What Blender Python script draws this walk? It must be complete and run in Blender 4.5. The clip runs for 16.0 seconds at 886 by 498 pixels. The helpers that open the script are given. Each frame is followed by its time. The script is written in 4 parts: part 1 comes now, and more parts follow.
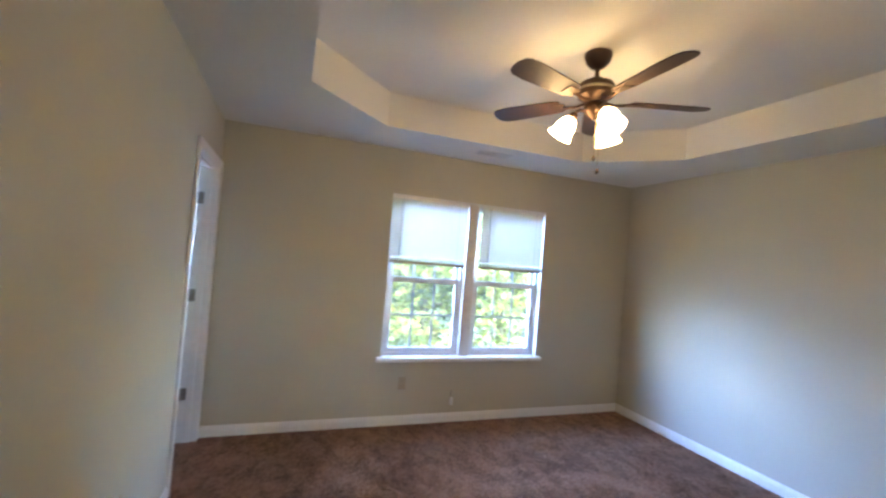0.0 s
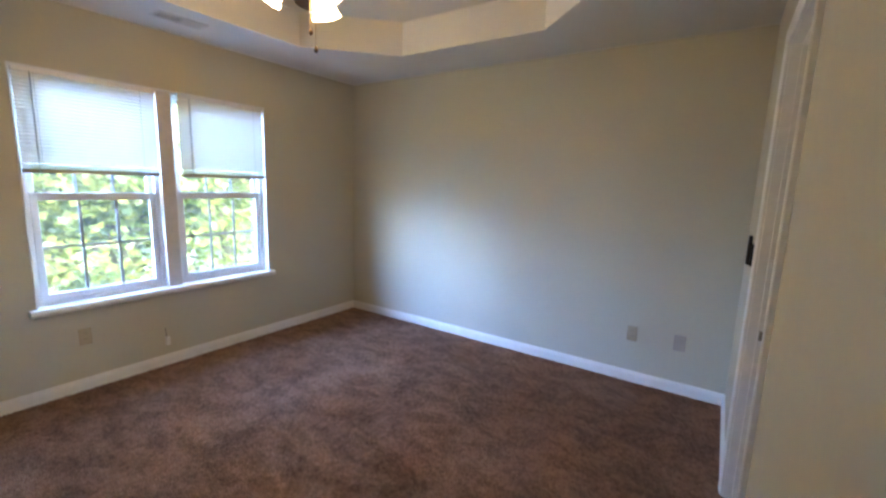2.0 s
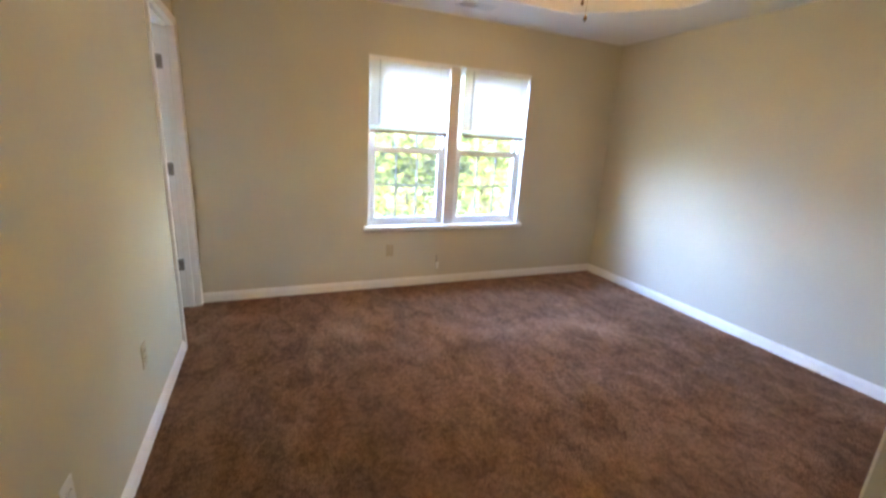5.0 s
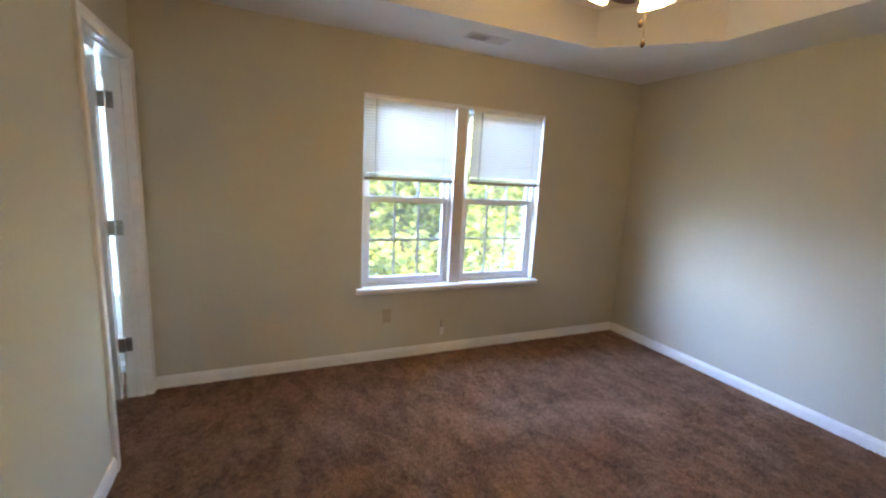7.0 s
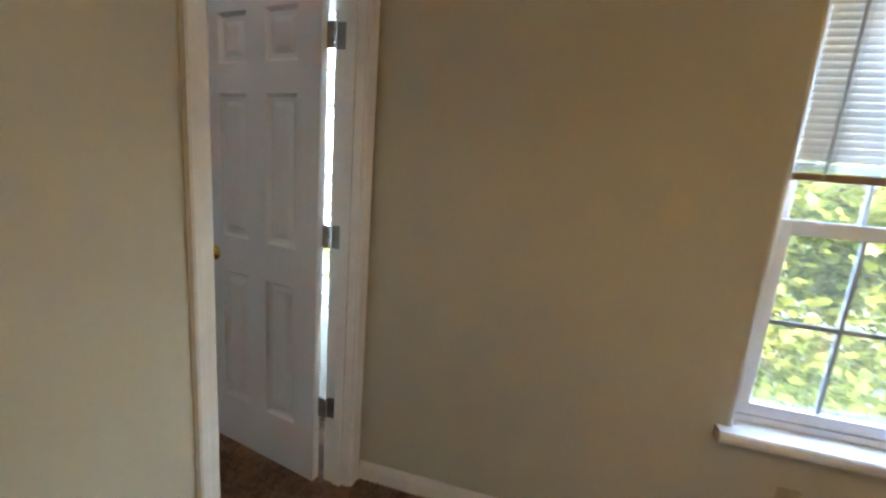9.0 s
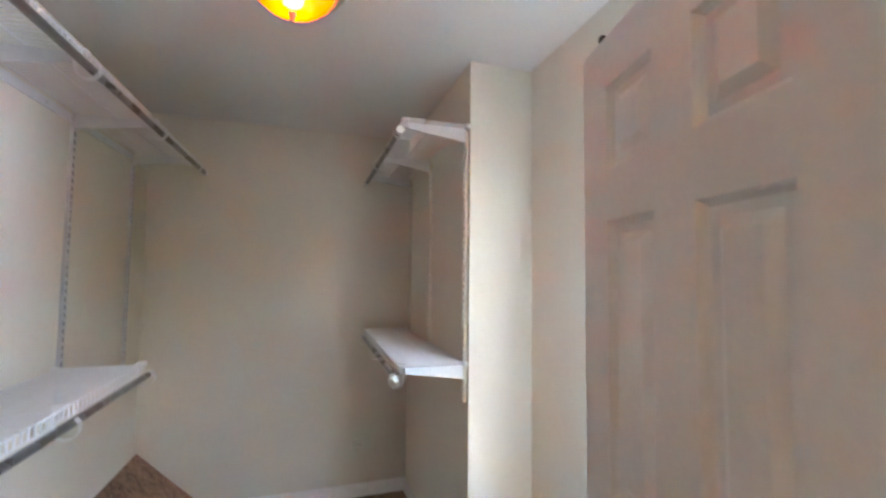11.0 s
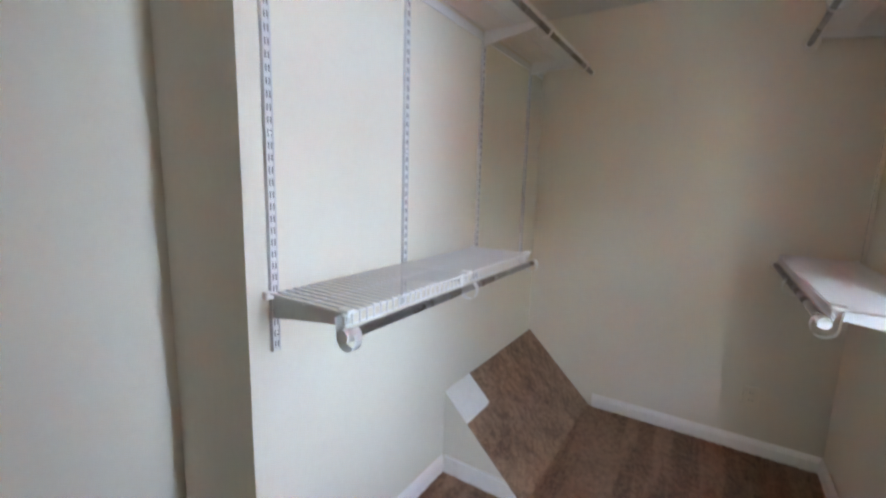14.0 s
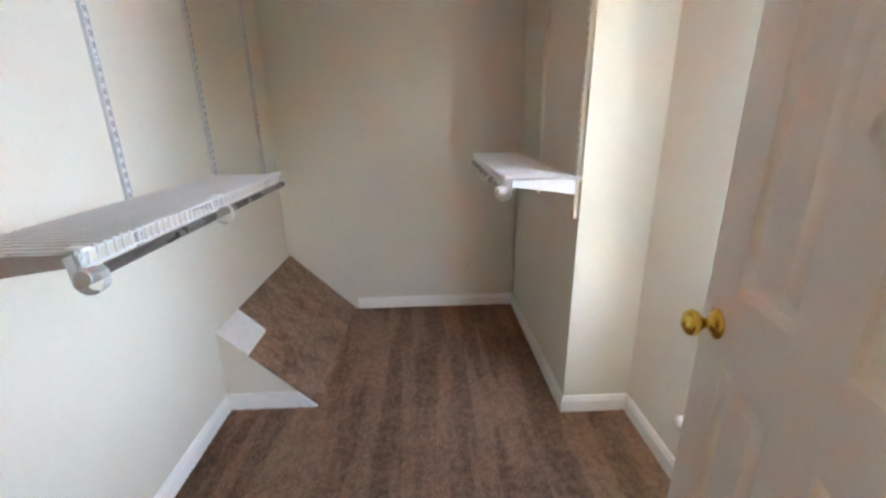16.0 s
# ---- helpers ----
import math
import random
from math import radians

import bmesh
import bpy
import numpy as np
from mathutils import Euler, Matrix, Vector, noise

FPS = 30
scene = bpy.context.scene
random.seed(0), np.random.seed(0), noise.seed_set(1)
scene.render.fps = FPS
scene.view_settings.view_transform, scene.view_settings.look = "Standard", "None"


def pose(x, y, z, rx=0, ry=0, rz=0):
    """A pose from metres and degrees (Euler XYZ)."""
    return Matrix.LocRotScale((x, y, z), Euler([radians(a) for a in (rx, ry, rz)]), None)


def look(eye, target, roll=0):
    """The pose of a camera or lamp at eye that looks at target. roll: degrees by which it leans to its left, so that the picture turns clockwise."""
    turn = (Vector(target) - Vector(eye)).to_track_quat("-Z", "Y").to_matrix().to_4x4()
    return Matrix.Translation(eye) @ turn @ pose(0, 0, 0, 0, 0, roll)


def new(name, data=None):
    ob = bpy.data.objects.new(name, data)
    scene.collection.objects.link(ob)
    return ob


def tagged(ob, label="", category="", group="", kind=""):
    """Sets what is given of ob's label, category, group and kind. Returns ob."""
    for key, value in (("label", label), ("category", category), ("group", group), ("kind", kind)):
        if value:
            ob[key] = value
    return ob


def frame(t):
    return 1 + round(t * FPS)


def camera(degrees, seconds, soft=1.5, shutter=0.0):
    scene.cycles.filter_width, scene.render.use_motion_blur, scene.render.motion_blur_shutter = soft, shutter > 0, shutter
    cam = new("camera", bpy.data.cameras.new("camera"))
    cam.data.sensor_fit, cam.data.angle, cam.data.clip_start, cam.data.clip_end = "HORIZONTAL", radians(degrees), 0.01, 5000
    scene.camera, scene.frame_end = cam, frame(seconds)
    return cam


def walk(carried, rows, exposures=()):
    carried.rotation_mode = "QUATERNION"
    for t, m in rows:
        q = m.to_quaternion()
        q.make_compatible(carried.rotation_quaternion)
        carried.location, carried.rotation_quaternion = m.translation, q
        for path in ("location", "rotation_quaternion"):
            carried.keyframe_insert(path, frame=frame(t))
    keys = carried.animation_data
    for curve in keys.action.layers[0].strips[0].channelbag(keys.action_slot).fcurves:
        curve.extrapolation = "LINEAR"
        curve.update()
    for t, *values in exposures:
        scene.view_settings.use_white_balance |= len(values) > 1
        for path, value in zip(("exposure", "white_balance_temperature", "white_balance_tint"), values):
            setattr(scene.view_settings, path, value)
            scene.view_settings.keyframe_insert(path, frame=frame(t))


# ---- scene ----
cam = camera(93.7, 16.0, soft=2.3, shutter=0.3)
# seconds, stops, kelvin, tint: the clip's camera adapts on the way
EXPOSURES = [(0, 6.22, 6050, 13), (1.5, 6.14, 6050, 12), (2.5, 6.42, 6500, 12), (3.5, 6.83, 7600, 14), (4.5, 6.75, 7750, 13), (5.2, 6.57, 7100, 13), (7.5, 5.95, 7250, 12),
             (8.7, 5.73, 7600, 11), (11.0, 6.32, 9000, 24), (12.5, 6.2, 9000, 24), (14.0, 6.25, 9000, 22), (16.0, 6.45, 9600, 22)]
PATH = [
    (0, (0.563, -3.591, 1.513), (1.245, -1.711, 1.554), 4.6),
    (0.5, (0.616, -3.462, 1.565), (1.649, -1.753, 1.683), 3.0),
    (1, (0.664, -3.424, 1.543), (2.014, -1.95, 1.634), 2.1),
    (1.5, (0.698, -3.421, 1.509), (2.264, -2.177, 1.457), 1.8),
    (2, (0.713, -3.417, 1.45), (2.354, -2.317, 1.135), 1.8),
    (2.5, (0.709, -3.40, 1.392), (2.284, -2.349, 0.752), 2.3),
    (3, (0.713, -3.43, 1.351), (2.101, -2.308, 0.448), 2.9),
    (3.5, (0.671, -3.437, 1.325), (1.804, -2.17, 0.274), 3.3),
    (4, (0.593, -3.465, 1.323), (1.503, -2.013, 0.289), 3.2),
    (4.5, (0.567, -3.591, 1.354), (1.318, -1.944, 0.504), 3.0),
    (5, (0.553, -3.659, 1.421), (1.314, -1.883, 0.903), 3.4),
    (5.2, (0.555, -3.679, 1.445), (1.339, -1.878, 1.066), 3.5),
    (7.3, (0.727, -2.856, 1.483), (1.53, -1.057, 1.141), 3.0),
    (7.5, (0.759, -2.699, 1.462), (1.319, -0.822, 1.057), 4.4),
    (8, (0.753, -2.309, 1.436), (0.819, -0.368, 0.959), 5.2),
    (8.2, (0.73, -2.129, 1.439), (0.707, -0.199, 0.915), 4.6),
    (8.5, (0.721, -1.896, 1.407), (0.56, 0.027, 0.883), 3.9),
    (8.7, (0.733, -1.73, 1.385), (0.412, 0.19, 0.919), 4.2),
    (9.3, (0.655, -1.285, 1.392), (-0.06, 0.54, 1.06), 4.4),
    (10.0, (0.425, -0.845, 1.42), (-1.13, 0.39, 1.25), 3.0),
    (10.8, (0.13, -0.625, 1.456), (-1.743, 0.076, 1.479), 1.5),
    (11, (0.07, -0.628, 1.495), (-1.835, -0.028, 1.607), 0.6),
    (11.5, (-0.032, -0.6, 1.575), (-1.986, -0.365, 1.928), -0.0),
    (12, (-0.083, -0.556, 1.606), (-2.0, -0.848, 2.096), 0.9),
    (12.5, (-0.084, -0.556, 1.599), (-1.894, -1.262, 2.071), 1.9),
    (13, (-0.088, -0.567, 1.561), (-1.809, -1.538, 1.868), 2.7),
    (13.5, (-0.113, -0.572, 1.492), (-1.785, -1.67, 1.52), 2.9),
    (14, (-0.128, -0.581, 1.411), (-1.79, -1.65, 1.103), 1.6),
    (14.5, (-0.131, -0.589, 1.339), (-1.809, -1.472, 0.704), -0.9),
    (15, (-0.118, -0.594, 1.283), (-1.836, -1.155, 0.425), -2.6),
    (15.5, (-0.06, -0.596, 1.286), (-1.857, -0.773, 0.426), -2.2),
    (16, (0.007, -0.591, 1.348), (-1.896, -0.521, 0.737), -0.9),
]
walk(cam, [(t, look(eye, target, roll)) for t, eye, target, roll in PATH], EXPOSURES)
SKY, SUN, FAN_LIGHT, CLOSET_BULB, CLOSET_FILL, BEDROOM_FILL = 0.15, 0.75, 0.57, 1.0, 5.7, 4.0

# ---- world and large lights ----
world = bpy.data.worlds.new("sky")
scene.world = world
world.use_nodes = True
wn = world.node_tree
sky = wn.nodes.new("ShaderNodeTexSky")
sky.sky_type = "NISHITA"
sky.sun_disc = False
sky.sun_elevation = radians(48)
sky.sun_rotation = radians(195)
wn.links.new(sky.outputs[0], wn.nodes["Background"].inputs[0])
wn.nodes["Background"].inputs[1].default_value = SKY
sun_data = bpy.data.lights.new("sun", "SUN")
sun_data.energy, sun_data.angle, sun_data.color = SUN, radians(0.5), (1.0, 0.93, 0.82)
sun = new("sun", sun_data)
sun.matrix_basis = look((-4, -14, 18), (0, 0, 0))

# added lamps in place of skylight, well outside the windows and out of view
closet_fill_data = bpy.data.lights.new("closet_window_fill", "AREA")
closet_fill_data.shape, closet_fill_data.size, closet_fill_data.size_y = "RECTANGLE", 2.8, 1.4
closet_fill_data.energy, closet_fill_data.color = CLOSET_FILL, (0.37, 0.62, 1.0)
closet_fill = new("closet_window_fill", closet_fill_data)
bed_data = bpy.data.lights.new("bedroom_window_fill", "AREA")
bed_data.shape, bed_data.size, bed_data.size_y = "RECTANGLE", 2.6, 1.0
bed_data.energy, bed_data.color = BEDROOM_FILL, (0.25, 0.44, 1.0)
bedroom_fill = new("bedroom_window_fill", bed_data)
# fill lamp left of and above the opening, brightening the right wall
bedroom_fill.matrix_basis = look((0.4, 1.7, 2.08), (2.15, 0.25, 1.63))
# fill lamp aimed past the open door leaf at the shelf wall
closet_fill.matrix_basis = look((-1.25, 2.6, 1.45), (-1.15, 1.5, 1.45))
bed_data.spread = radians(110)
closet_fill_data.spread = radians(116)

# ---- materials ----
def material(name, color, rough=0.6, metal=0.0, color2=None, scale=3.0, detail=5.0, fine=0.0, fine_amount=0.06,
             bump=0.0, bump_scale=200.0, spec=0.5, emit=None, strength=0.0, coat=0.0, rough_var=0.0, sheen=0.0):
    m = bpy.data.materials.new(name)
    m.use_nodes = True
    nt = m.node_tree
    b = nt.nodes["Principled BSDF"]
    b.inputs["Roughness"].default_value = rough
    b.inputs["Metallic"].default_value = metal
    b.inputs["Specular IOR Level"].default_value = spec
    b.inputs["Coat Weight"].default_value = coat
    b.inputs["Sheen Weight"].default_value = sheen
    tc = nt.nodes.new("ShaderNodeTexCoord")

    def noise_tex(s, d=4.0, distortion=0.0):
        n = nt.nodes.new("ShaderNodeTexNoise")
        n.inputs["Scale"].default_value, n.inputs["Detail"].default_value = s, d
        n.inputs["Distortion"].default_value = distortion
        nt.links.new(tc.outputs["Object"], n.inputs["Vector"])
        return n

    def mix(fac, a, c, kind="MIX"):
        x = nt.nodes.new("ShaderNodeMix")
        x.data_type, x.blend_type = "RGBA", kind
        for sock, val in ((x.inputs["Factor"], fac), (x.inputs["A"], a), (x.inputs["B"], c)):
            if hasattr(val, "links"):
                nt.links.new(val, sock)
            elif sock.type == "RGBA":
                sock.default_value = (*val, 1) if len(val) == 3 else val
            else:
                sock.default_value = val
        return x.outputs["Result"]

    out = None
    if color2:
        n = noise_tex(scale, detail, 0.3)
        ramp = nt.nodes.new("ShaderNodeValToRGB")
        ramp.color_ramp.elements[0].position, ramp.color_ramp.elements[1].position = 0.32, 0.68
        ramp.color_ramp.elements[0].color, ramp.color_ramp.elements[1].color = (*color, 1), (*color2, 1)
        nt.links.new(n.outputs["Fac"], ramp.inputs[0])
        out = ramp.outputs[0]
    if fine:
        n = noise_tex(fine, 3.0)
        ramp = nt.nodes.new("ShaderNodeValToRGB")
        lo, hi = 1 - fine_amount, 1 + fine_amount
        ramp.color_ramp.elements[0].position, ramp.color_ramp.elements[1].position = 0.3, 0.7
        ramp.color_ramp.elements[0].color, ramp.color_ramp.elements[1].color = (lo, lo, lo, 1), (hi, hi, hi, 1)
        nt.links.new(n.outputs["Fac"], ramp.inputs[0])
        out = mix(1.0, out if out else color, ramp.outputs[0], "MULTIPLY")
    if out:
        nt.links.new(out, b.inputs["Base Color"])
    else:
        b.inputs["Base Color"].default_value = (*color, 1)
    if bump:
        n = noise_tex(bump_scale, 3.0)
        k = nt.nodes.new("ShaderNodeBump")
        k.inputs["Strength"].default_value, k.inputs["Distance"].default_value = bump, 0.002
        nt.links.new(n.outputs["Fac"], k.inputs["Height"])
        nt.links.new(k.outputs[0], b.inputs["Normal"])
    if rough_var:
        n = noise_tex(6.0, 4.0)
        r = nt.nodes.new("ShaderNodeMapRange")
        r.inputs["To Min"].default_value, r.inputs["To Max"].default_value = rough - rough_var, rough + rough_var
        nt.links.new(n.outputs["Fac"], r.inputs["Value"])
        nt.links.new(r.outputs[0], b.inputs["Roughness"])
    if emit:
        b.inputs["Emission Color"].default_value = (*emit, 1)
        b.inputs["Emission Strength"].default_value = strength
    return m


def see_through(name, color, translucent, clear, rough=0.5, clear_color=None):
    """A thin sheet that lets light through: diffuse, translucent and clear shares."""
    m = bpy.data.materials.new(name)
    m.use_nodes = True
    nt = m.node_tree
    b = nt.nodes["Principled BSDF"]
    b.inputs["Base Color"].default_value, b.inputs["Roughness"].default_value = (*color, 1), rough
    t = nt.nodes.new("ShaderNodeBsdfTranslucent")
    t.inputs["Color"].default_value = (*color, 1)
    x = nt.nodes.new("ShaderNodeMixShader")
    x.inputs[0].default_value = translucent
    nt.links.new(b.outputs[0], x.inputs[1])
    nt.links.new(t.outputs[0], x.inputs[2])
    last = x
    if clear:
        c = nt.nodes.new("ShaderNodeBsdfTransparent")
        c.inputs["Color"].default_value = (*(clear_color or color), 1)
        y = nt.nodes.new("ShaderNodeMixShader")
        y.inputs[0].default_value = clear
        nt.links.new(last.outputs[0], y.inputs[1])
        nt.links.new(c.outputs[0], y.inputs[2])
        last = y
    nt.links.new(last.outputs[0], nt.nodes["Material Output"].inputs[0])
    return m


def glass_material():
    m = bpy.data.materials.new("window_glass")
    m.use_nodes = True
    nt = m.node_tree
    b = nt.nodes["Principled BSDF"]
    b.inputs["Base Color"].default_value = (1, 1, 1, 1)
    b.inputs["Roughness"].default_value, b.inputs["IOR"].default_value = 0.0, 1.45
    b.inputs["Transmission Weight"].default_value = 1.0
    c = nt.nodes.new("ShaderNodeBsdfTransparent")
    c.inputs["Color"].default_value = (0.96, 0.98, 0.98, 1)
    x = nt.nodes.new("ShaderNodeMixShader")
    x.inputs[0].default_value = 0.9
    nt.links.new(b.outputs[0], x.inputs[1])
    nt.links.new(c.outputs[0], x.inputs[2])
    # patchy translucent veil mixed in to haze the view, in place of glare
    d = nt.nodes.new("ShaderNodeBsdfTranslucent")
    d.inputs["Color"].default_value = (0.85, 0.86, 0.84, 1)
    tc = nt.nodes.new("ShaderNodeTexCoord")
    n = nt.nodes.new("ShaderNodeTexNoise")
    n.inputs["Scale"].default_value, n.inputs["Detail"].default_value = 5.0, 4.0
    nt.links.new(tc.outputs["Object"], n.inputs["Vector"])
    amount = nt.nodes.new("ShaderNodeMapRange")
    amount.inputs["To Min"].default_value, amount.inputs["To Max"].default_value = 0.004, 0.012
    nt.links.new(n.outputs["Fac"], amount.inputs["Value"])
    y = nt.nodes.new("ShaderNodeMixShader")
    nt.links.new(amount.outputs[0], y.inputs[0])
    nt.links.new(x.outputs[0], y.inputs[1])
    nt.links.new(d.outputs[0], y.inputs[2])
    nt.links.new(y.outputs[0], nt.nodes["Material Output"].inputs[0])
    return m


def carpet_material():
    m = bpy.data.materials.new("brown_carpet")
    m.use_nodes = True
    nt = m.node_tree
    b = nt.nodes["Principled BSDF"]
    b.inputs["Roughness"].default_value = 0.95
    b.inputs["Specular IOR Level"].default_value = 0.1
    b.inputs["Sheen Weight"].default_value = 0.30
    b.inputs["Sheen Roughness"].default_value = 0.6
    b.inputs["Sheen Tint"].default_value = (0.80, 0.58, 0.42, 1)
    tc = nt.nodes.new("ShaderNodeTexCoord")

    def tex(s, d, distortion=0.0, stretch=None, turn=0.0):
        n = nt.nodes.new("ShaderNodeTexNoise")
        n.inputs["Scale"].default_value, n.inputs["Detail"].default_value = s, d
        n.inputs["Distortion"].default_value = distortion
        src = tc.outputs["Object"]
        if stretch:
            mp = nt.nodes.new("ShaderNodeMapping")
            mp.inputs["Scale"].default_value = stretch
            mp.inputs["Rotation"].default_value = (0, 0, turn)
            nt.links.new(src, mp.inputs["Vector"])
            src = mp.outputs[0]
        nt.links.new(src, n.inputs["Vector"])
        return n.outputs["Fac"]

    def math(op, a, c):
        n = nt.nodes.new("ShaderNodeMath")
        n.operation = op
        for sock, v in zip(n.inputs, (a, c)):
            if hasattr(v, "links"):
                nt.links.new(v, sock)
            else:
                sock.default_value = v
        return n.outputs[0]

    def step(v, lo, hi):
        n = nt.nodes.new("ShaderNodeMapRange")
        n.interpolation_type = "SMOOTHSTEP"
        n.inputs["From Min"].default_value, n.inputs["From Max"].default_value = lo, hi
        nt.links.new(v, n.inputs["Value"])
        return n.outputs[0]

    # worn patches, footmarks and brushed pile with soft edges, vacuumed lanes (plainest in the closet), then single tufts
    place = nt.nodes.new("ShaderNodeSeparateXYZ")
    nt.links.new(tc.outputs["Object"], place.inputs[0])
    vacuumed = math("ADD", 0.06, math("MULTIPLY", step(math("MULTIPLY", place.outputs["X"], -1.0), 0.0, 0.3), 0.36))
    patches = math("MULTIPLY", step(tex(1.4, 3, 0.5), 0.32, 0.68), 0.18)
    brushed = math("MULTIPLY", step(tex(8.5, 4, 0.4, (1.0, 0.6, 1.0), 0.6), 0.37, 0.64), math("SUBTRACT", 0.41, math("MULTIPLY", vacuumed, 0.6)))
    lanes = math("MULTIPLY", step(tex(5.0, 3, 0.25, (0.16, 1.9, 1.0), 0.05), 0.44, 0.56), vacuumed)
    mid = math("MULTIPLY", step(tex(32, 4, 0.4), 0.38, 0.62), 0.32)
    tufts = math("MULTIPLY", step(tex(95, 4), 0.34, 0.66), 0.26)
    total = math("MULTIPLY", math("ADD", math("ADD", patches, math("ADD", brushed, lanes)), math("ADD", mid, tufts)), 0.85)
    ramp = nt.nodes.new("ShaderNodeValToRGB")
    e = ramp.color_ramp.elements
    e[0].position, e[0].color = 0.08, (*CARPET_DARK, 1)
    e[1].position, e[1].color = 1.0, (*CARPET_LIGHT, 1)
    nt.links.new(total, ramp.inputs[0])
    nt.links.new(ramp.outputs[0], b.inputs["Base Color"])
    k = nt.nodes.new("ShaderNodeBump")
    k.inputs["Strength"].default_value, k.inputs["Distance"].default_value = 0.9, 0.012
    nt.links.new(math("ADD", math("MULTIPLY", tex(170, 3), 0.7), math("ADD", math("MULTIPLY", tex(45, 3), 0.5), brushed)), k.inputs["Height"])
    nt.links.new(k.outputs[0], b.inputs["Normal"])
    return m


def leaf_material():
    m = bpy.data.materials.new("leaf")
    m.use_nodes = True
    nt = m.node_tree
    b = nt.nodes["Principled BSDF"]
    b.inputs["Roughness"].default_value = 0.45
    g = nt.nodes.new("ShaderNodeNewGeometry")
    ramp = nt.nodes.new("ShaderNodeValToRGB")
    e = ramp.color_ramp.elements
    e[0].position, e[0].color = 0.0, (0.080, 0.115, 0.030, 1)
    e[1].position, e[1].color = 1.0, (0.24, 0.25, 0.055, 1)
    mid = e.new(0.5)
    mid.color = (0.145, 0.180, 0.040, 1)
    nt.links.new(g.outputs["Random Per Island"], ramp.inputs[0])
    t = nt.nodes.new("ShaderNodeBsdfTranslucent")
    x = nt.nodes.new("ShaderNodeMixShader")
    x.inputs[0].default_value = 0.55
    nt.links.new(ramp.outputs[0], b.inputs["Base Color"])
    nt.links.new(ramp.outputs[0], t.inputs["Color"])
    nt.links.new(b.outputs[0], x.inputs[1])
    nt.links.new(t.outputs[0], x.inputs[2])
    nt.links.new(x.outputs[0], nt.nodes["Material Output"].inputs[0])
    return m


CARPET_DARK, CARPET_LIGHT = (0.104, 0.057, 0.038), (0.438, 0.262, 0.178)
PAINT = material("greige_wall_paint", (0.550, 0.522, 0.422), 0.62, color2=(0.584, 0.556, 0.452), scale=1.3, fine=45, fine_amount=0.012, bump=0.06, bump_scale=150, spec=0.35, rough_var=0.08)
CREAM = material("cream_closet_paint", (0.70, 0.655, 0.565), 0.6, color2=(0.735, 0.69, 0.60), scale=1.5, fine=40, fine_amount=0.012, bump=0.05, bump_scale=150, spec=0.35, rough_var=0.08)
CEIL = material("flat_ceiling_paint", (0.76, 0.745, 0.72), 0.85, color2=(0.80, 0.785, 0.76), scale=1.1, fine=60, fine_amount=0.012, bump=0.10, bump_scale=110, spec=0.2)
TRIM = material("white_trim_enamel", (0.84, 0.83, 0.81), 0.32, color2=(0.88, 0.87, 0.85), scale=4, fine=30, fine_amount=0.03, bump=0.04, bump_scale=60, rough_var=0.08)
DOOR = material("white_door_paint", (0.70, 0.685, 0.66), 0.38, color2=(0.74, 0.725, 0.70), scale=3, fine=50, fine_amount=0.02, bump=0.10, bump_scale=90, rough_var=0.06)
VINYL = material("white_window_vinyl", (0.76, 0.78, 0.80), 0.3, color2=(0.72, 0.74, 0.77), scale=5, fine=25, fine_amount=0.03, rough_var=0.08)
MULLION = material("painted_mullion", (0.68, 0.64, 0.61), 0.45, color2=(0.74, 0.70, 0.66), scale=6, fine=35, fine_amount=0.05, bump=0.06, bump_scale=70)
GRILLE = material("window_grille_bar", (0.25, 0.27, 0.28), 0.4, color2=(0.30, 0.32, 0.33), scale=8)
CARPET = carpet_material()
GLASS = glass_material()
SLAT = see_through("blind_slat", (0.80, 0.81, 0.76), 0.080, 0.0, 0.4)
# the rail's dark backlit tone is put into its base colour
RAIL = material("blind_bottom_rail", (0.30, 0.21, 0.16), 0.5, color2=(0.36, 0.26, 0.20), scale=9, fine=60)
CORD = material("blind_cord", (0.40, 0.42, 0.42), 0.7)
WIRE = material("white_wire_coating", (0.78, 0.78, 0.78), 0.35, color2=(0.72, 0.72, 0.72), scale=12, fine=80, fine_amount=0.03)
METAL = material("white_bracket_enamel", (0.74, 0.74, 0.74), 0.35, color2=(0.69, 0.69, 0.69), scale=10, fine=60, fine_amount=0.03)
TRACK = material("grey_white_upright", (0.66, 0.65, 0.63), 0.5, metal=0.0, color2=(0.56, 0.57, 0.59), scale=10)
HOLE = material("slot_shadow", (0.03, 0.03, 0.03), 0.9)
SLOT = material("slot_shade", (0.20, 0.20, 0.21), 0.8)
PLASTIC = material("white_plastic", (0.82, 0.82, 0.81), 0.3, color2=(0.78, 0.78, 0.77), scale=10)
CHROME = material("brushed_rod_steel", (0.34, 0.33, 0.32), 0.28, metal=0.9, color2=(0.27, 0.25, 0.24), scale=18, fine=120, rough_var=0.1)
BRASS = material("polished_brass", (0.78, 0.54, 0.14), 0.16, metal=1.0, color2=(0.66, 0.43, 0.10), scale=14, rough_var=0.06)
NICKEL = material("aged_hinge_metal", (0.34, 0.30, 0.25), 0.35, metal=0.9, color2=(0.22, 0.19, 0.16), scale=20, rough_var=0.1)
BRONZE = material("oil_rubbed_bronze", (0.055, 0.032, 0.022), 0.4, metal=0.6, color2=(0.085, 0.048, 0.030), scale=14, rough_var=0.1)
WALNUT = material("walnut_fan_blade", (0.030, 0.014, 0.008), 0.5, color2=(0.058, 0.027, 0.014), scale=5, fine=70, fine_amount=0.15)
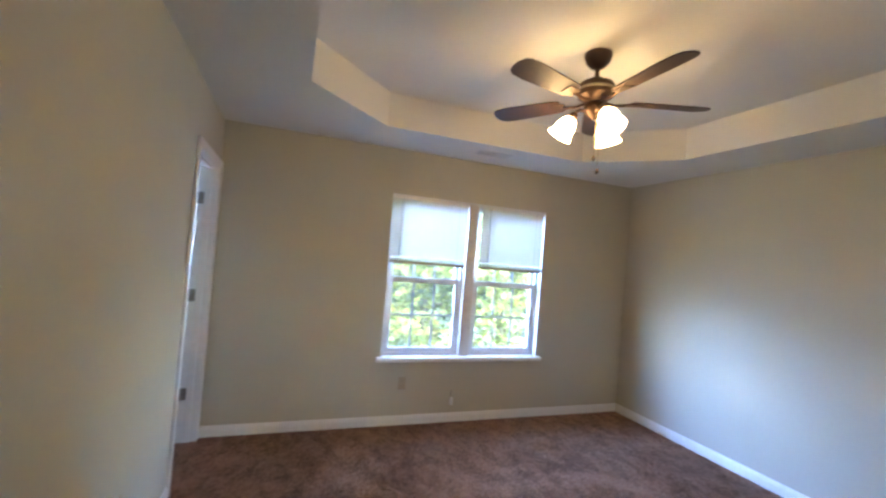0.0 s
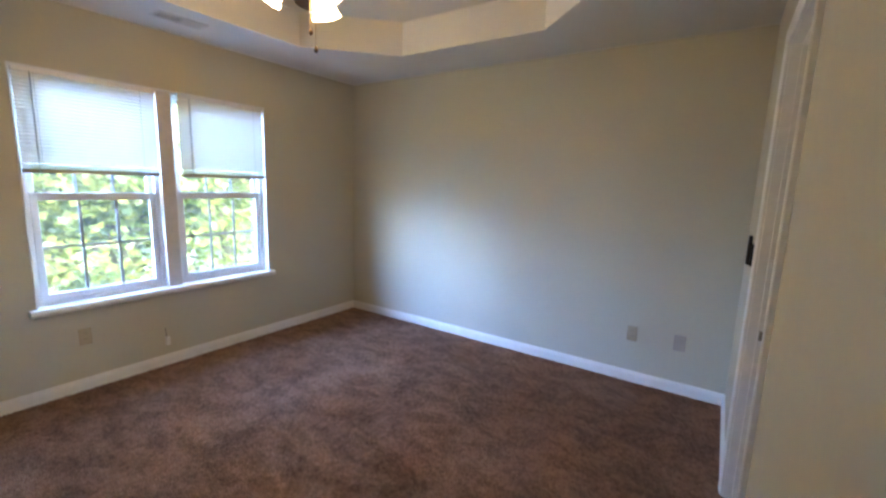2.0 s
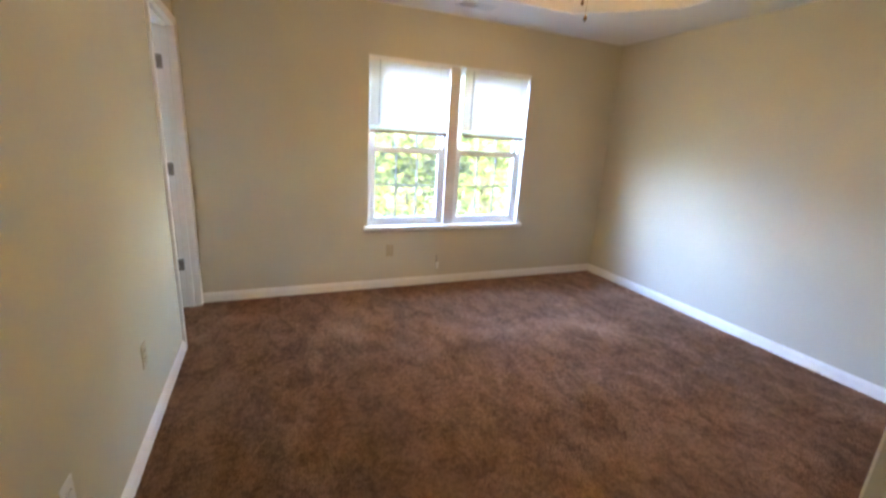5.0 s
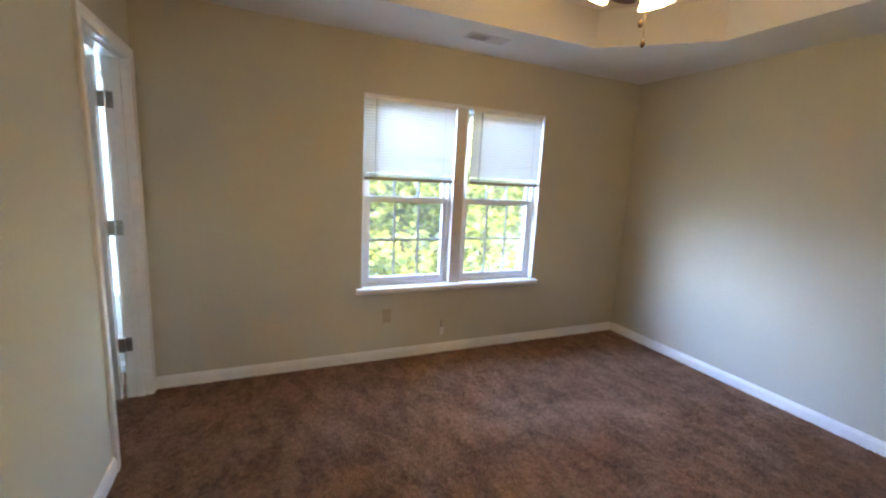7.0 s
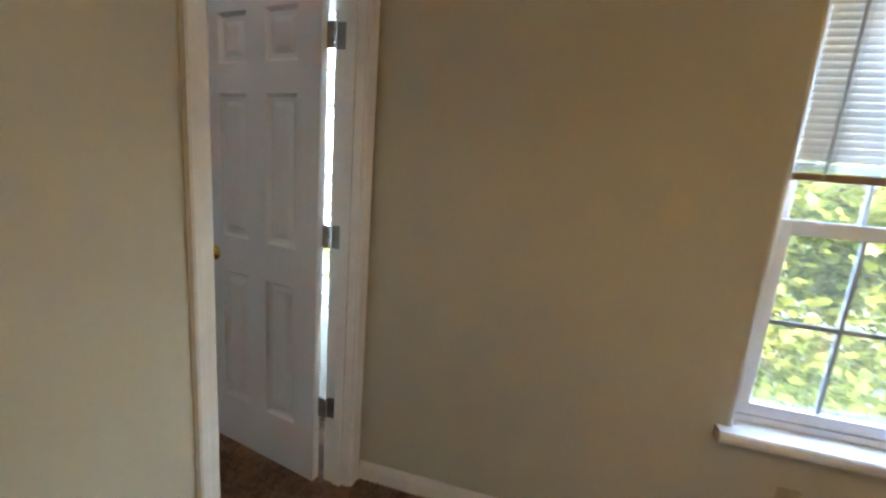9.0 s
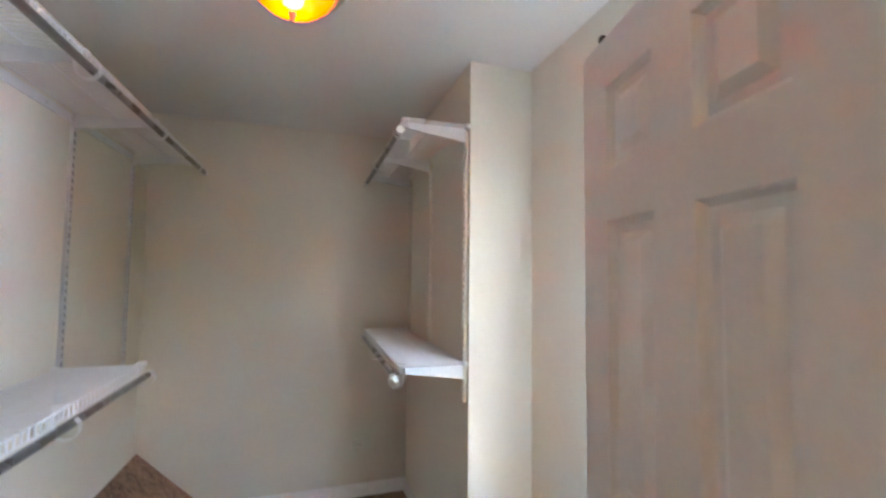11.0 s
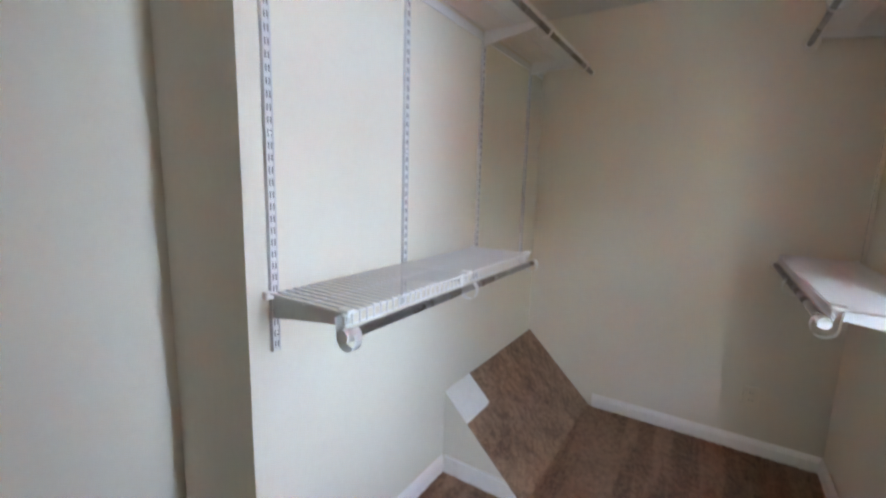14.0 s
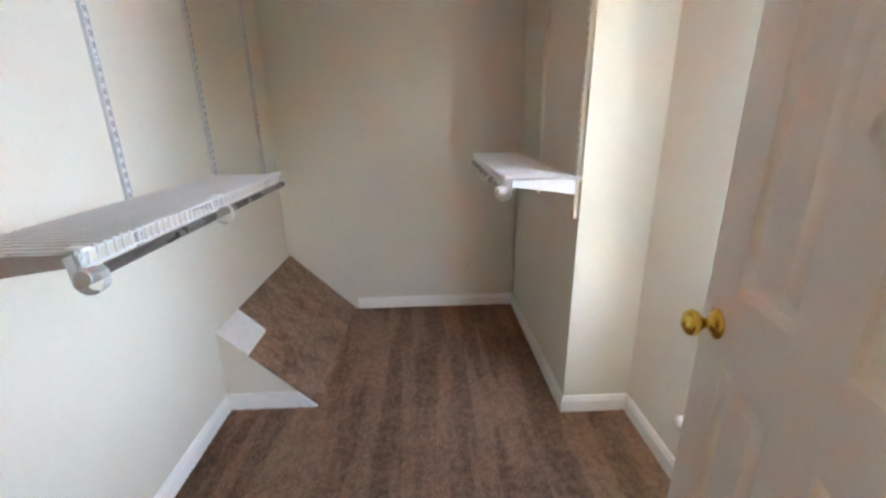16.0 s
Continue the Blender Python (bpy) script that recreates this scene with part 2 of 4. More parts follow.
LIGHT_CORD = material("brass_pull_chain", (0.35, 0.27, 0.15), 0.35, metal=0.8)
ALMOND = material("almond_outlet_plastic", (0.50, 0.43, 0.30), 0.4, color2=(0.46, 0.39, 0.27), scale=15)
PLATE = material("painted_over_plate", (0.40, 0.37, 0.33), 0.5, color2=(0.44, 0.40, 0.35), scale=15)
DARK_PLATE = material("bronze_switch_plate", (0.035, 0.026, 0.022), 0.35, metal=0.5)
VENT = material("white_vent_enamel", (0.66, 0.66, 0.65), 0.4, color2=(0.60, 0.60, 0.59), scale=8)
DUCT = material("duct_shade", (0.02, 0.02, 0.02), 0.9)
SHADE = material("lit_frosted_shade", (0.95, 0.85, 0.65), 0.4, emit=(1.0, 0.65, 0.27), strength=FAN_LIGHT)
AMBER = see_through("amber_frosted_glass", (1.0, 0.095, 0.011), 0.75, 0.17, 0.25, (1.0, 0.60, 0.28))
BULB = material("lit_bulb", (1, 0.9, 0.7), 0.4, emit=(1.0, 0.78, 0.50), strength=CLOSET_BULB)
PAN = material("pewter_lamp_pan", (0.50, 0.47, 0.38), 0.45, metal=0.35, color2=(0.44, 0.41, 0.33), scale=12)
LEAF = leaf_material()
BARK = material("tree_bark", (0.10, 0.075, 0.055), 0.9, color2=(0.17, 0.13, 0.10), scale=9, fine=30, fine_amount=0.2, bump=0.8, bump_scale=25)
GRASS = material("lawn", (0.035, 0.06, 0.018), 0.9, color2=(0.065, 0.09, 0.028), scale=0.7, fine=12, fine_amount=0.25, bump=0.6, bump_scale=30)
ASPHALT = material("asphalt", (0.030, 0.033, 0.040), 0.8, color2=(0.045, 0.049, 0.058), scale=0.8, fine=40, fine_amount=0.2, bump=0.3, bump_scale=60)
CONCRETE = material("concrete_kerb", (0.22, 0.21, 0.20), 0.85, color2=(0.28, 0.27, 0.25), scale=2, fine=20, fine_amount=0.08, bump=0.3, bump_scale=60)
SIDING = material("house_siding", (0.36, 0.33, 0.29), 0.7, color2=(0.40, 0.37, 0.33), scale=2, fine=30, fine_amount=0.05)


# ---- mesh helpers ----
def thing(name, loc, label, category, group="", kind=""):
    ob = new(name)
    ob.location = loc
    ob.empty_display_size = 0.1
    return tagged(ob, label, category, group, kind)


def link_mesh(name, bm, mat, smooth=False):
    bmesh.ops.recalc_face_normals(bm, faces=bm.faces)
    if smooth:
        for f in bm.faces:
            f.smooth = True
    me = bpy.data.meshes.new(name)
    bm.to_mesh(me)
    bm.free()
    me.materials.append(mat)
    return new(name, me)


def part(name, bm, mat, parent, label="", smooth=False, local=False):
    """Links bm as one mesh under parent; its points are in the world unless local."""
    top = parent
    while top.parent:
        top = top.parent
    if not local:
        bm.transform(Matrix.Translation(-top.location))
    ob = link_mesh(name, bm, mat, smooth)
    ob.parent = parent
    return tagged(ob, label)


def solid(name, bm, mat, label, category, kind="structure", smooth=False):
    return tagged(link_mesh(name, bm, mat, smooth), label, category, "", kind)


def box(bm, x0, x1, y0, y1, z0, z1, bevel=0.0, m=None):
    x0, x1, y0, y1, z0, z1 = min(x0, x1), max(x0, x1), min(y0, y1), max(y0, y1), min(z0, z1), max(z0, z1)
    mm = Matrix.Translation(((x0 + x1) / 2, (y0 + y1) / 2, (z0 + z1) / 2)) @ Matrix.Diagonal((x1 - x0, y1 - y0, z1 - z0, 1))
    made = bmesh.ops.create_cube(bm, size=1, matrix=(m @ mm) if m else mm)["verts"]
    if bevel:
        edges = list({e for v in made for e in v.link_edges})
        bmesh.ops.bevel(bm, geom=edges, offset=bevel, segments=1, affect="EDGES")
    return bm


def B():
    return bmesh.new()


def cyl(bm, p0, p1, r0, r1=None, seg=16):
    p0, p1 = Vector(p0), Vector(p1)
    d = p1 - p0
    m = Matrix.Translation((p0 + p1) / 2) @ d.to_track_quat("Z", "Y").to_matrix().to_4x4()
    bmesh.ops.create_cone(bm, cap_ends=True, segments=seg, radius1=r0, radius2=r0 if r1 is None else r1, depth=d.length, matrix=m)
    return bm


def lathe(bm, profile, m, seg=24):
    rings = []
    for r, z in profile:
        if r < 1e-5:
            rings.append([bm.verts.new(m @ Vector((0, 0, z)))])
        else:
            rings.append([bm.verts.new(m @ Vector((r * math.cos(6.2831853 * i / seg), r * math.sin(6.2831853 * i / seg), z))) for i in range(seg)])
    for a, b in zip(rings, rings[1:]):
        for i in range(seg):
            j = (i + 1) % seg
            quad = [a[i % len(a)], a[j % len(a)], b[j % len(b)], b[i % len(b)]]
            quad = list(dict.fromkeys(quad))
            if len(quad) > 2:
                bm.faces.new(quad)
    return bm


def tube(bm, pts, r, seg=8):
    pts = [Vector(p) for p in pts]
    rings = []
    for i, p in enumerate(pts):
        d = (pts[min(i + 1, len(pts) - 1)] - pts[max(i - 1, 0)]).normalized()
        q = d.to_track_quat("Z", "Y")
        rings.append([bm.verts.new(p + q @ Vector((r * math.cos(6.2831853 * k / seg), r * math.sin(6.2831853 * k / seg), 0))) for k in range(seg)])
    for a, b in zip(rings, rings[1:]):
        for k in range(seg):
            bm.faces.new([a[k], a[(k + 1) % seg], b[(k + 1) % seg], b[k]])
    bm.faces.new(rings[0])
    bm.faces.new(rings[-1])
    return bm


def prism(bm, profile, origin, u, v, w, length, cut0=0.0, cut1=0.0):
    """A profile in the (u, v) plane drawn along w; cut0 and cut1 shift the ends with u, for mitres."""
    o, u, v, w = Vector(origin), Vector(u), Vector(v), Vector(w)
    a = [bm.verts.new(o + u * p + v * q + w * (p * cut0)) for p, q in profile]
    b = [bm.verts.new(o + u * p + v * q + w * (length - p * cut1)) for p, q in profile]
    n = len(profile)
    for i in range(n):
        bm.faces.new([a[i], a[(i + 1) % n], b[(i + 1) % n], b[i]])
    bm.faces.new(a)
    bm.faces.new(b)
    return bm


# ---- plan ----
H, TRAY = 2.44, 2.69
RX, BY = 4.0, -3.565             # right wall, back wall
T = 0.115                        # partition thickness
CX, CL, CR, CW = -2.815, -1.58, 0.025, 0.33   # closet: back wall, shelf wall, short right wall, window wall
COLX, PILX, VL = -0.738, -1.62, -1.993        # shelf wall's end, pilaster face, vestibule's side wall
TOP = 2.85
D0, D1, DH = -0.772, -0.075, 2.045            # closet doorway
E0, E1 = 0.10, 0.93                           # entry doorway
K0, K1 = 2.206, 2.968                         # second doorway in the back wall
W0, W1, WS, WT = 1.36, 2.945, 0.605, 2.047    # bedroom window opening
V0, V1 = -1.09, -0.215                        # closet window opening


def wall_boxes(name, boxes, mat, label):
    bm = B()
    for b in boxes:
        box(bm, *b)
    return solid(name, bm, mat, label, "wall")


bm = B()
box(bm, CX - 0.15, RX + 0.15, -5.4, CW + 0.16, -0.25, 0)
solid("floor", bm, CARPET, "brown cut-pile carpet with footmarks and brushed patches", "carpet")

# left wall in two coats: greige towards the bedroom, cream towards the closet
h = T / 2
for nm, xa, xb, mat, lab in (("wall_west", -h, 0, PAINT, "greige painted wall beside the closet doorway"),
                             ("wall_closet_east", -T, -h, CREAM, "cream painted closet side of the partition")):
    wall_boxes(nm, [(xa, xb, BY - T, D0 - 0.02, 0, TOP), (xa, xb, D1 + 0.02, CW + 0.15, 0, TOP), (xa, xb, D0 - 0.02, D1 + 0.02, DH + 0.02, TOP)], mat, lab)
wall_boxes("wall_north", [(0, W0, 0, 0.15, 0, TOP), (W1, RX + 0.15, 0, 0.15, 0, TOP), (W0, W1, 0, 0.15, 0, WS - 0.03), (W0, W1, 0, 0.15, WT, TOP)], PAINT, "greige painted window wall with orange-peel texture")
wall_boxes("wall_east", [(RX, RX + 0.15, -5.4, 0, 0, TOP)], PAINT, "greige painted wall lit by the window")
wall_boxes("wall_south", [(0, E0 - 0.02, BY - T, BY, 0, TOP), (E1 + 0.02, K0 - 0.02, BY - T, BY, 0, TOP), (K1 + 0.02, RX, BY - T, BY, 0, TOP),
                          (E0 - 0.02, E1 + 0.02, BY - T, BY, DH + 0.02, TOP), (K0 - 0.02, K1 + 0.02, BY - T, BY, DH + 0.02, TOP)], PAINT, "greige painted wall with two doorways")
# unseen opening added so that daylight reaches the floor through the second doorway
wall_boxes("wall_hall", [(-T, 0, -5.4, BY - T, 0, TOP), (0, 3.3, -5.4, -5.25, 0, TOP), (3.7, RX, -5.4, -5.25, 0, TOP), (3.3, 3.7, -5.4, -5.25, 0, 1.2), (3.3, 3.7, -5.4, -5.25, 1.7, TOP), (1.35, 1.45, -5.25, BY - T, 0, TOP)], PAINT, "plain greige walls behind the doorways, one with an unseen opening added for daylight")
wall_boxes("wall_closet_vestibule", [(COLX, -T, VL - 0.12, VL, 0, TOP)], CREAM, "cream painted closet side wall")
wall_boxes("wall_closet_shelves", [(CX - 0.12, COLX, VL - 0.12, CL, 0, TOP)], CREAM, "cream painted closet wall that carries the uprights")
wall_boxes("wall_closet_back", [(CX - 0.12, CX, CL, CR, 0, TOP)], CREAM, "cream painted closet back wall")
wall_boxes("wall_closet_pilaster", [(CX - 0.12, PILX, CR, CW + 0.15, 0, TOP)], CREAM, "cream painted closet wall ending in a pilaster")
wall_boxes("wall_closet_window", [(PILX, V0, CW, CW + 0.15, 0, TOP), (V1, -T, CW, CW + 0.15, 0, TOP), (V0, V1, CW, CW + 0.15, 0, WS - 0.03), (V0, V1, CW, CW + 0.15, WT, TOP)], CREAM, "cream painted closet window wall")

# bedroom ceiling: flat border round an eight-sided tray
OX0, OX1, OY0, OY1, CH, CN = 0.59, 3.43, -2.93, -0.59, 0.60, 0.555
octagon = [(OX0 + CH, OY0), (OX1 - CH, OY0), (OX1, OY0 + CH), (OX1, OY1 - CN), (OX1 - CN, OY1), (OX0 + CN, OY1), (OX0, OY1 - CN), (OX0, OY0 + CH)]
bm = B()
rim = [bm.verts.new((x, y, H)) for x, y in octagon]
up = [bm.verts.new((x, y, TRAY)) for x, y in octagon]
q = [bm.verts.new(p) for p in ((0, BY, H), (RX, BY, H), (RX, 0, H), (0, 0, H))]
for f in ((q[0], q[1], rim[1], rim[0]), (q[1], rim[2], rim[1]), (q[1], q[2], rim[3], rim[2]), (q[2], rim[4], rim[3]),
          (q[2], q[3], rim[5], rim[4]), (q[3], rim[6], rim[5]), (q[3], q[0], rim[7], rim[6]), (q[0], rim[0], rim[7])):
    bm.faces.new(f)
for i in range(8):
    bm.faces.new((rim[i], rim[(i + 1) % 8], up[(i + 1) % 8], up[i]))
bm.faces.new(up)
solid("ceiling", bm, CEIL, "white tray ceiling with an eight-sided recess", "ceiling")
bm = B()
box(bm, CX - 0.12, -T, VL - 0.12, CW + 0.15, H, H + 0.12)
solid("ceiling_closet", bm, CEIL, "flat white closet ceiling", "ceiling")
bm = B()
box(bm, -T, RX + 0.15, -5.4, BY - T, H, H + 0.12)
solid("ceiling_hall", bm, CEIL, "flat white hall ceiling", "ceiling")
# unseen slab added over the ceilings to block sun and sky
bm = B()
box(bm, CX - 0.5, RX + 0.5, -5.8, CW + 0.5, TOP, TOP + 0.15)
solid("roof", bm, SIDING, "plain unseen slab added above the ceilings to keep light out", "roof")

# baseboards
SKIRT = [(0, 0), (0.014, 0), (0.014, 0.060), (0.010, 0.070), (0.008, 0.078), (0.003, 0.086), (0, 0.086)]


def skirting(a, b, normal, c0=0.0, c1=0.0):
    a, b = Vector((*a, 0)), Vector((*b, 0))
    bm = prism(B(), SKIRT, a, (*normal, 0), (0, 0, 1), (b - a).normalized(), (b - a).length, c0, c1)
    return solid("baseboard", bm, TRIM, "white painted baseboard with a moulded top", "baseboard")


skirting((0, BY), (0, D0 - 0.064), (1, 0), 1)
skirting((0.018, 0), (RX, 0), (0, -1), 0, 1)
skirting((RX, 0), (RX, BY), (-1, 0), 1, 1)
skirting((RX, BY), (K1 + 0.064, BY), (0, 1), 1)
skirting((K0 - 0.064, BY), (E1 + 0.064, BY), (0, 1))
skirting((-T, D0 - 0.064), (-T, VL), (-1, 0), 0, 1)
skirting((-T, VL), (COLX, VL), (0, 1), 1, 1)
skirting((COLX, VL), (COLX, CL), (1, 0), 1, -1)
skirting((COLX, CL), (-1.73, CL), (0, 1), -1, 1)
skirting((CX, -1.115), (CX, CR), (1, 0), 0, 1)
skirting((CX, CR), (PILX, CR), (0, -1), 1, -1)
skirting((PILX, CR), (PILX, CW), (1, 0), -1, 1)
skirting((PILX, CW), (-T, CW), (0, -1), 1, 1)

# doorways: jamb lining, stop and moulded casing
CASING = [(0, 0), (0, 0.010), (0.008, 0.014), (0.030, 0.015), (0.040, 0.018), (0.054, 0.018), (0.058, 0.014), (0.058, 0)]


def casing(bm, face, out, along, lo, hi, top, reveal=0.006):
    """Casing of one side of an opening. face: a point of the wall's face; out: its normal; along: the direction from lo to hi."""
    f, n, a, up_ = Vector(face), Vector(out), Vector(along), Vector((0, 0, 1))
    zt = top + reveal
    prism(bm, CASING, f + a * (lo - reveal), -a, n, up_, zt, 0, -1)
    prism(bm, CASING, f + a * (hi + reveal), a, n, up_, zt, 0, -1)
    prism(bm, CASING, f + a * (lo - reveal) + up_ * zt, up_, n, a, hi - lo + 2 * reveal, -1, -1)


def doorway(name, origin, along, out, lo, hi, top, label, sides=(True, True)):
    """Jambs through a partition of thickness T, whose face towards out passes through origin."""
    o, a, n = Vector(origin), Vector(along), Vector(out)
    root = thing(name, o + a * ((lo + hi) / 2), label, "doorway", kind="structure")
    up_ = Vector((0, 0, 1))

    def slab(a0, a1, d0, d1, z0, z1):
        p, r = o + a * a0 - n * d0, o + a * a1 - n * d1
        return box(B(), p.x, r.x, p.y, r.y, z0, z1, 0.0015)

    part("jamb", slab(lo - 0.019, lo, 0, T, 0, top), TRIM, root)
    part("jamb", slab(hi, hi + 0.019, 0, T, 0, top), TRIM, root)
    part("head_jamb", slab(lo - 0.019, hi + 0.019, 0, T, top, top + 0.019), TRIM, root)
    for a0, a1, z0, z1 in ((lo, lo + 0.011, 0, top), (hi - 0.011, hi, 0, top), (lo + 0.011, hi - 0.011, top - 0.011, top)):
        part("door_stop", slab(a0, a1, 0.035, 0.075, z0, z1), TRIM, root)
    if sides[0]:
        bm = B()
        casing(bm, o, n, a, lo, hi, top)
        part("casing", bm, TRIM, root)
    if sides[1]:
        bm = B()
        casing(bm, o - n * T, -n, a, lo, hi, top)
        part("casing", bm, TRIM, root)
    return root


door_1 = doorway("door_1", (0, 0, 0), (0, 1, 0), (1, 0, 0), D0, D1, DH, "white moulded closet door frame in the corner", (True, True))
door_2 = doorway("door_2", (0, BY, 0), (1, 0, 0), (0, 1, 0), E0, E1, DH, "white moulded entry door frame")
door_3 = doorway("door_3", (0, BY, 0), (1, 0, 0), (0, 1, 0), K0, K1, DH, "white moulded door frame with a latch strike")
part("strike_plate", box(B(), K0 + 0.0003, K0 + 0.002, BY - 0.030, BY + 0.022, 1.020, 1.048), NICKEL, door_3, "small brass strike plate")


# ---- closet door: six raised panels, brass knob, three hinges ----
def panel_door(width, height, at):
    root = thing("closet_door", (0, 0, 0), "white six-panel door standing open into the closet", "door")
    root.matrix_basis = at
    th = 0.035
    stile, mid = 0.112, 0.105
    pw = (width - 2 * stile - mid) / 2
    cols = [(stile, stile + pw), (stile + pw + mid, width - stile)]
    rows = [(0.235, 0.845), (1.005, 1.600), (1.715, 1.905)]
    # frame of stiles and rails, local x along the leaf, y through it
    for x0, x1 in ((0, stile), (stile + pw, stile + pw + mid), (width - stile, width)):
        part("stile", box(B(), x0, x1, 0, th, 0, height), DOOR, root, local=True)
    zs = [0] + [z for r in rows for z in r] + [height]
    for i in range(0, len(zs), 2):
        for x0, x1 in cols:
            part("rail", box(B(), x0, x1, 0, th, zs[i], zs[i + 1]), DOOR, root, local=True)
    for x0, x1 in cols:
        for z0, z1 in rows:
            bm = B()
            for y_face, y_deep, s in ((0.0, 0.0155, 1), (th, th - 0.0155, -1)):
                # sloped moulding down to a groove, then a raised field
                rings = []
                for inset, y in ((0.0, y_face), (0.005, y_face + s * 0.009), (0.013, y_deep), (0.030, y_deep), (0.050, y_face + s * 0.004)):
                    rings.append([bm.verts.new((x, y, z)) for x, z in ((x0 + inset, z0 + inset), (x1 - inset, z0 + inset), (x1 - inset, z1 - inset), (x0 + inset, z1 - inset))])
                for a, b in zip(rings, rings[1:]):
                    for k in range(4):
                        bm.faces.new((a[k], a[(k + 1) % 4], b[(k + 1) % 4], b[k]))
                bm.faces.new(rings[-1])
            part("panel", bm, DOOR, root, local=True)
    part("top_catch", box(B(), width - 0.085, width - 0.070, 0.004, 0.018, height, height + 0.022, 0.002), DARK_PLATE, root, "small dark metal catch", local=True)
    kx, kz = width - 0.062, 0.915
    knob_profile = [(0, -0.001), (0.032, -0.001), (0.033, 0.004), (0.026, 0.009), (0.012, 0.013), (0.011, 0.028), (0.016, 0.032), (0.026, 0.040), (0.029, 0.050), (0.025, 0.060), (0.014, 0.066), (0, 0.068)]
    for y, rx in ((0.0, 90), (th, -90)):
        part("knob", lathe(B(), knob_profile, pose(kx, y, kz, rx), 28), BRASS, root, "polished brass knob", smooth=True, local=True)
    part("latch_plate", box(B(), width - 0.0005, width + 0.0015, 0.006, 0.029, kz - 0.028, kz + 0.028), BRASS, root, "brass latch plate", local=True)
    for z in (0.345, 1.075, 1.800):
        hinge = part("hinge", box(B(), -0.026, -0.0003, th - 0.008, th - 0.005, z - 0.045, z + 0.045), NICKEL, root, "aged metal butt hinge", local=True)
        bm = B()
        for k in range(5):
            cyl(bm, (-0.030, th - 0.004, z - 0.045 + k * 0.018 + 0.0008), (-0.030, th - 0.004, z - 0.045 + (k + 1) * 0.018 - 0.0008), 0.0065, seg=12)
        part("hinge_pin", bm, NICKEL, hinge, smooth=False, local=True)
    return root


# the leaf's local y points away from the bedroom side face; hinged in the far closet-side corner
LEAF_TURN = 168.8
panel_door(0.664, 2.022, pose(-0.154, -0.112, 0.012, 0, 0, 0) @ pose(0, 0, 0, 0, 0, LEAF_TURN) @ Matrix.Diagonal((1, -1, 1, 1)))
for z in (0.357, 1.087, 1.812):
    part("hinge_leaf", box(B(), -0.113, -0.080, D1 - 0.0025, D1 - 0.0003, z - 0.045, z + 0.045), NICKEL, door_1, "aged metal hinge leaf")


# ---- windows ----
def sash(root, name, x0, x1, y0, y1, z0, z1, stile, low, high):
    frame_ = part(name, B_frame(x0, x1, y0, y1, z0, z1, stile, low, high), VINYL, root)
    gx0, gx1, gz0, gz1 = x0 + stile, x1 - stile, z0 + low, z1 - high
    ym = (y0 + y1) / 2
    cols, rows = 3, 2
    bar = 0.008
    for i in range(1, cols):
        x = gx0 + (gx1 - gx0) * i / cols
        part("grille_bar", box(B(), x - bar, x + bar, ym - 0.004, ym + 0.004, gz0, gz1, 0.0015), GRILLE, frame_)
    z = (gz0 + gz1) / 2
    for i in range(cols):
        xa, xb = gx0 + (gx1 - gx0) * i / cols + (bar if i else 0), gx0 + (gx1 - gx0) * (i + 1) / cols - (bar if i < cols - 1 else 0)
        part("grille_bar", box(B(), xa, xb, ym - 0.004, ym + 0.004, z - bar, z + bar, 0.0015), GRILLE, frame_)
    pane = part("pane", box(B(), gx0 - 0.004, gx1 + 0.004, ym + 0.006, ym + 0.009, gz0 - 0.004, gz1 + 0.004), GLASS, frame_, "clear glass pane")
    pane.visible_shadow = False
    return frame_


def B_frame(x0, x1, y0, y1, z0, z1, stile, low, high):
    bm = B()
    box(bm, x0, x0 + stile, y0, y1, z0, z1, 0.003)
    box(bm, x1 - stile, x1, y0, y1, z0, z1, 0.003)
    box(bm, x0 + stile, x1 - stile, y0 + 0.001, y1 - 0.001, z0, z0 + low, 0.002)
    box(bm, x0 + stile, x1 - stile, y0 + 0.001, y1 - 0.001, z1 - high, z1, 0.002)
    return bm


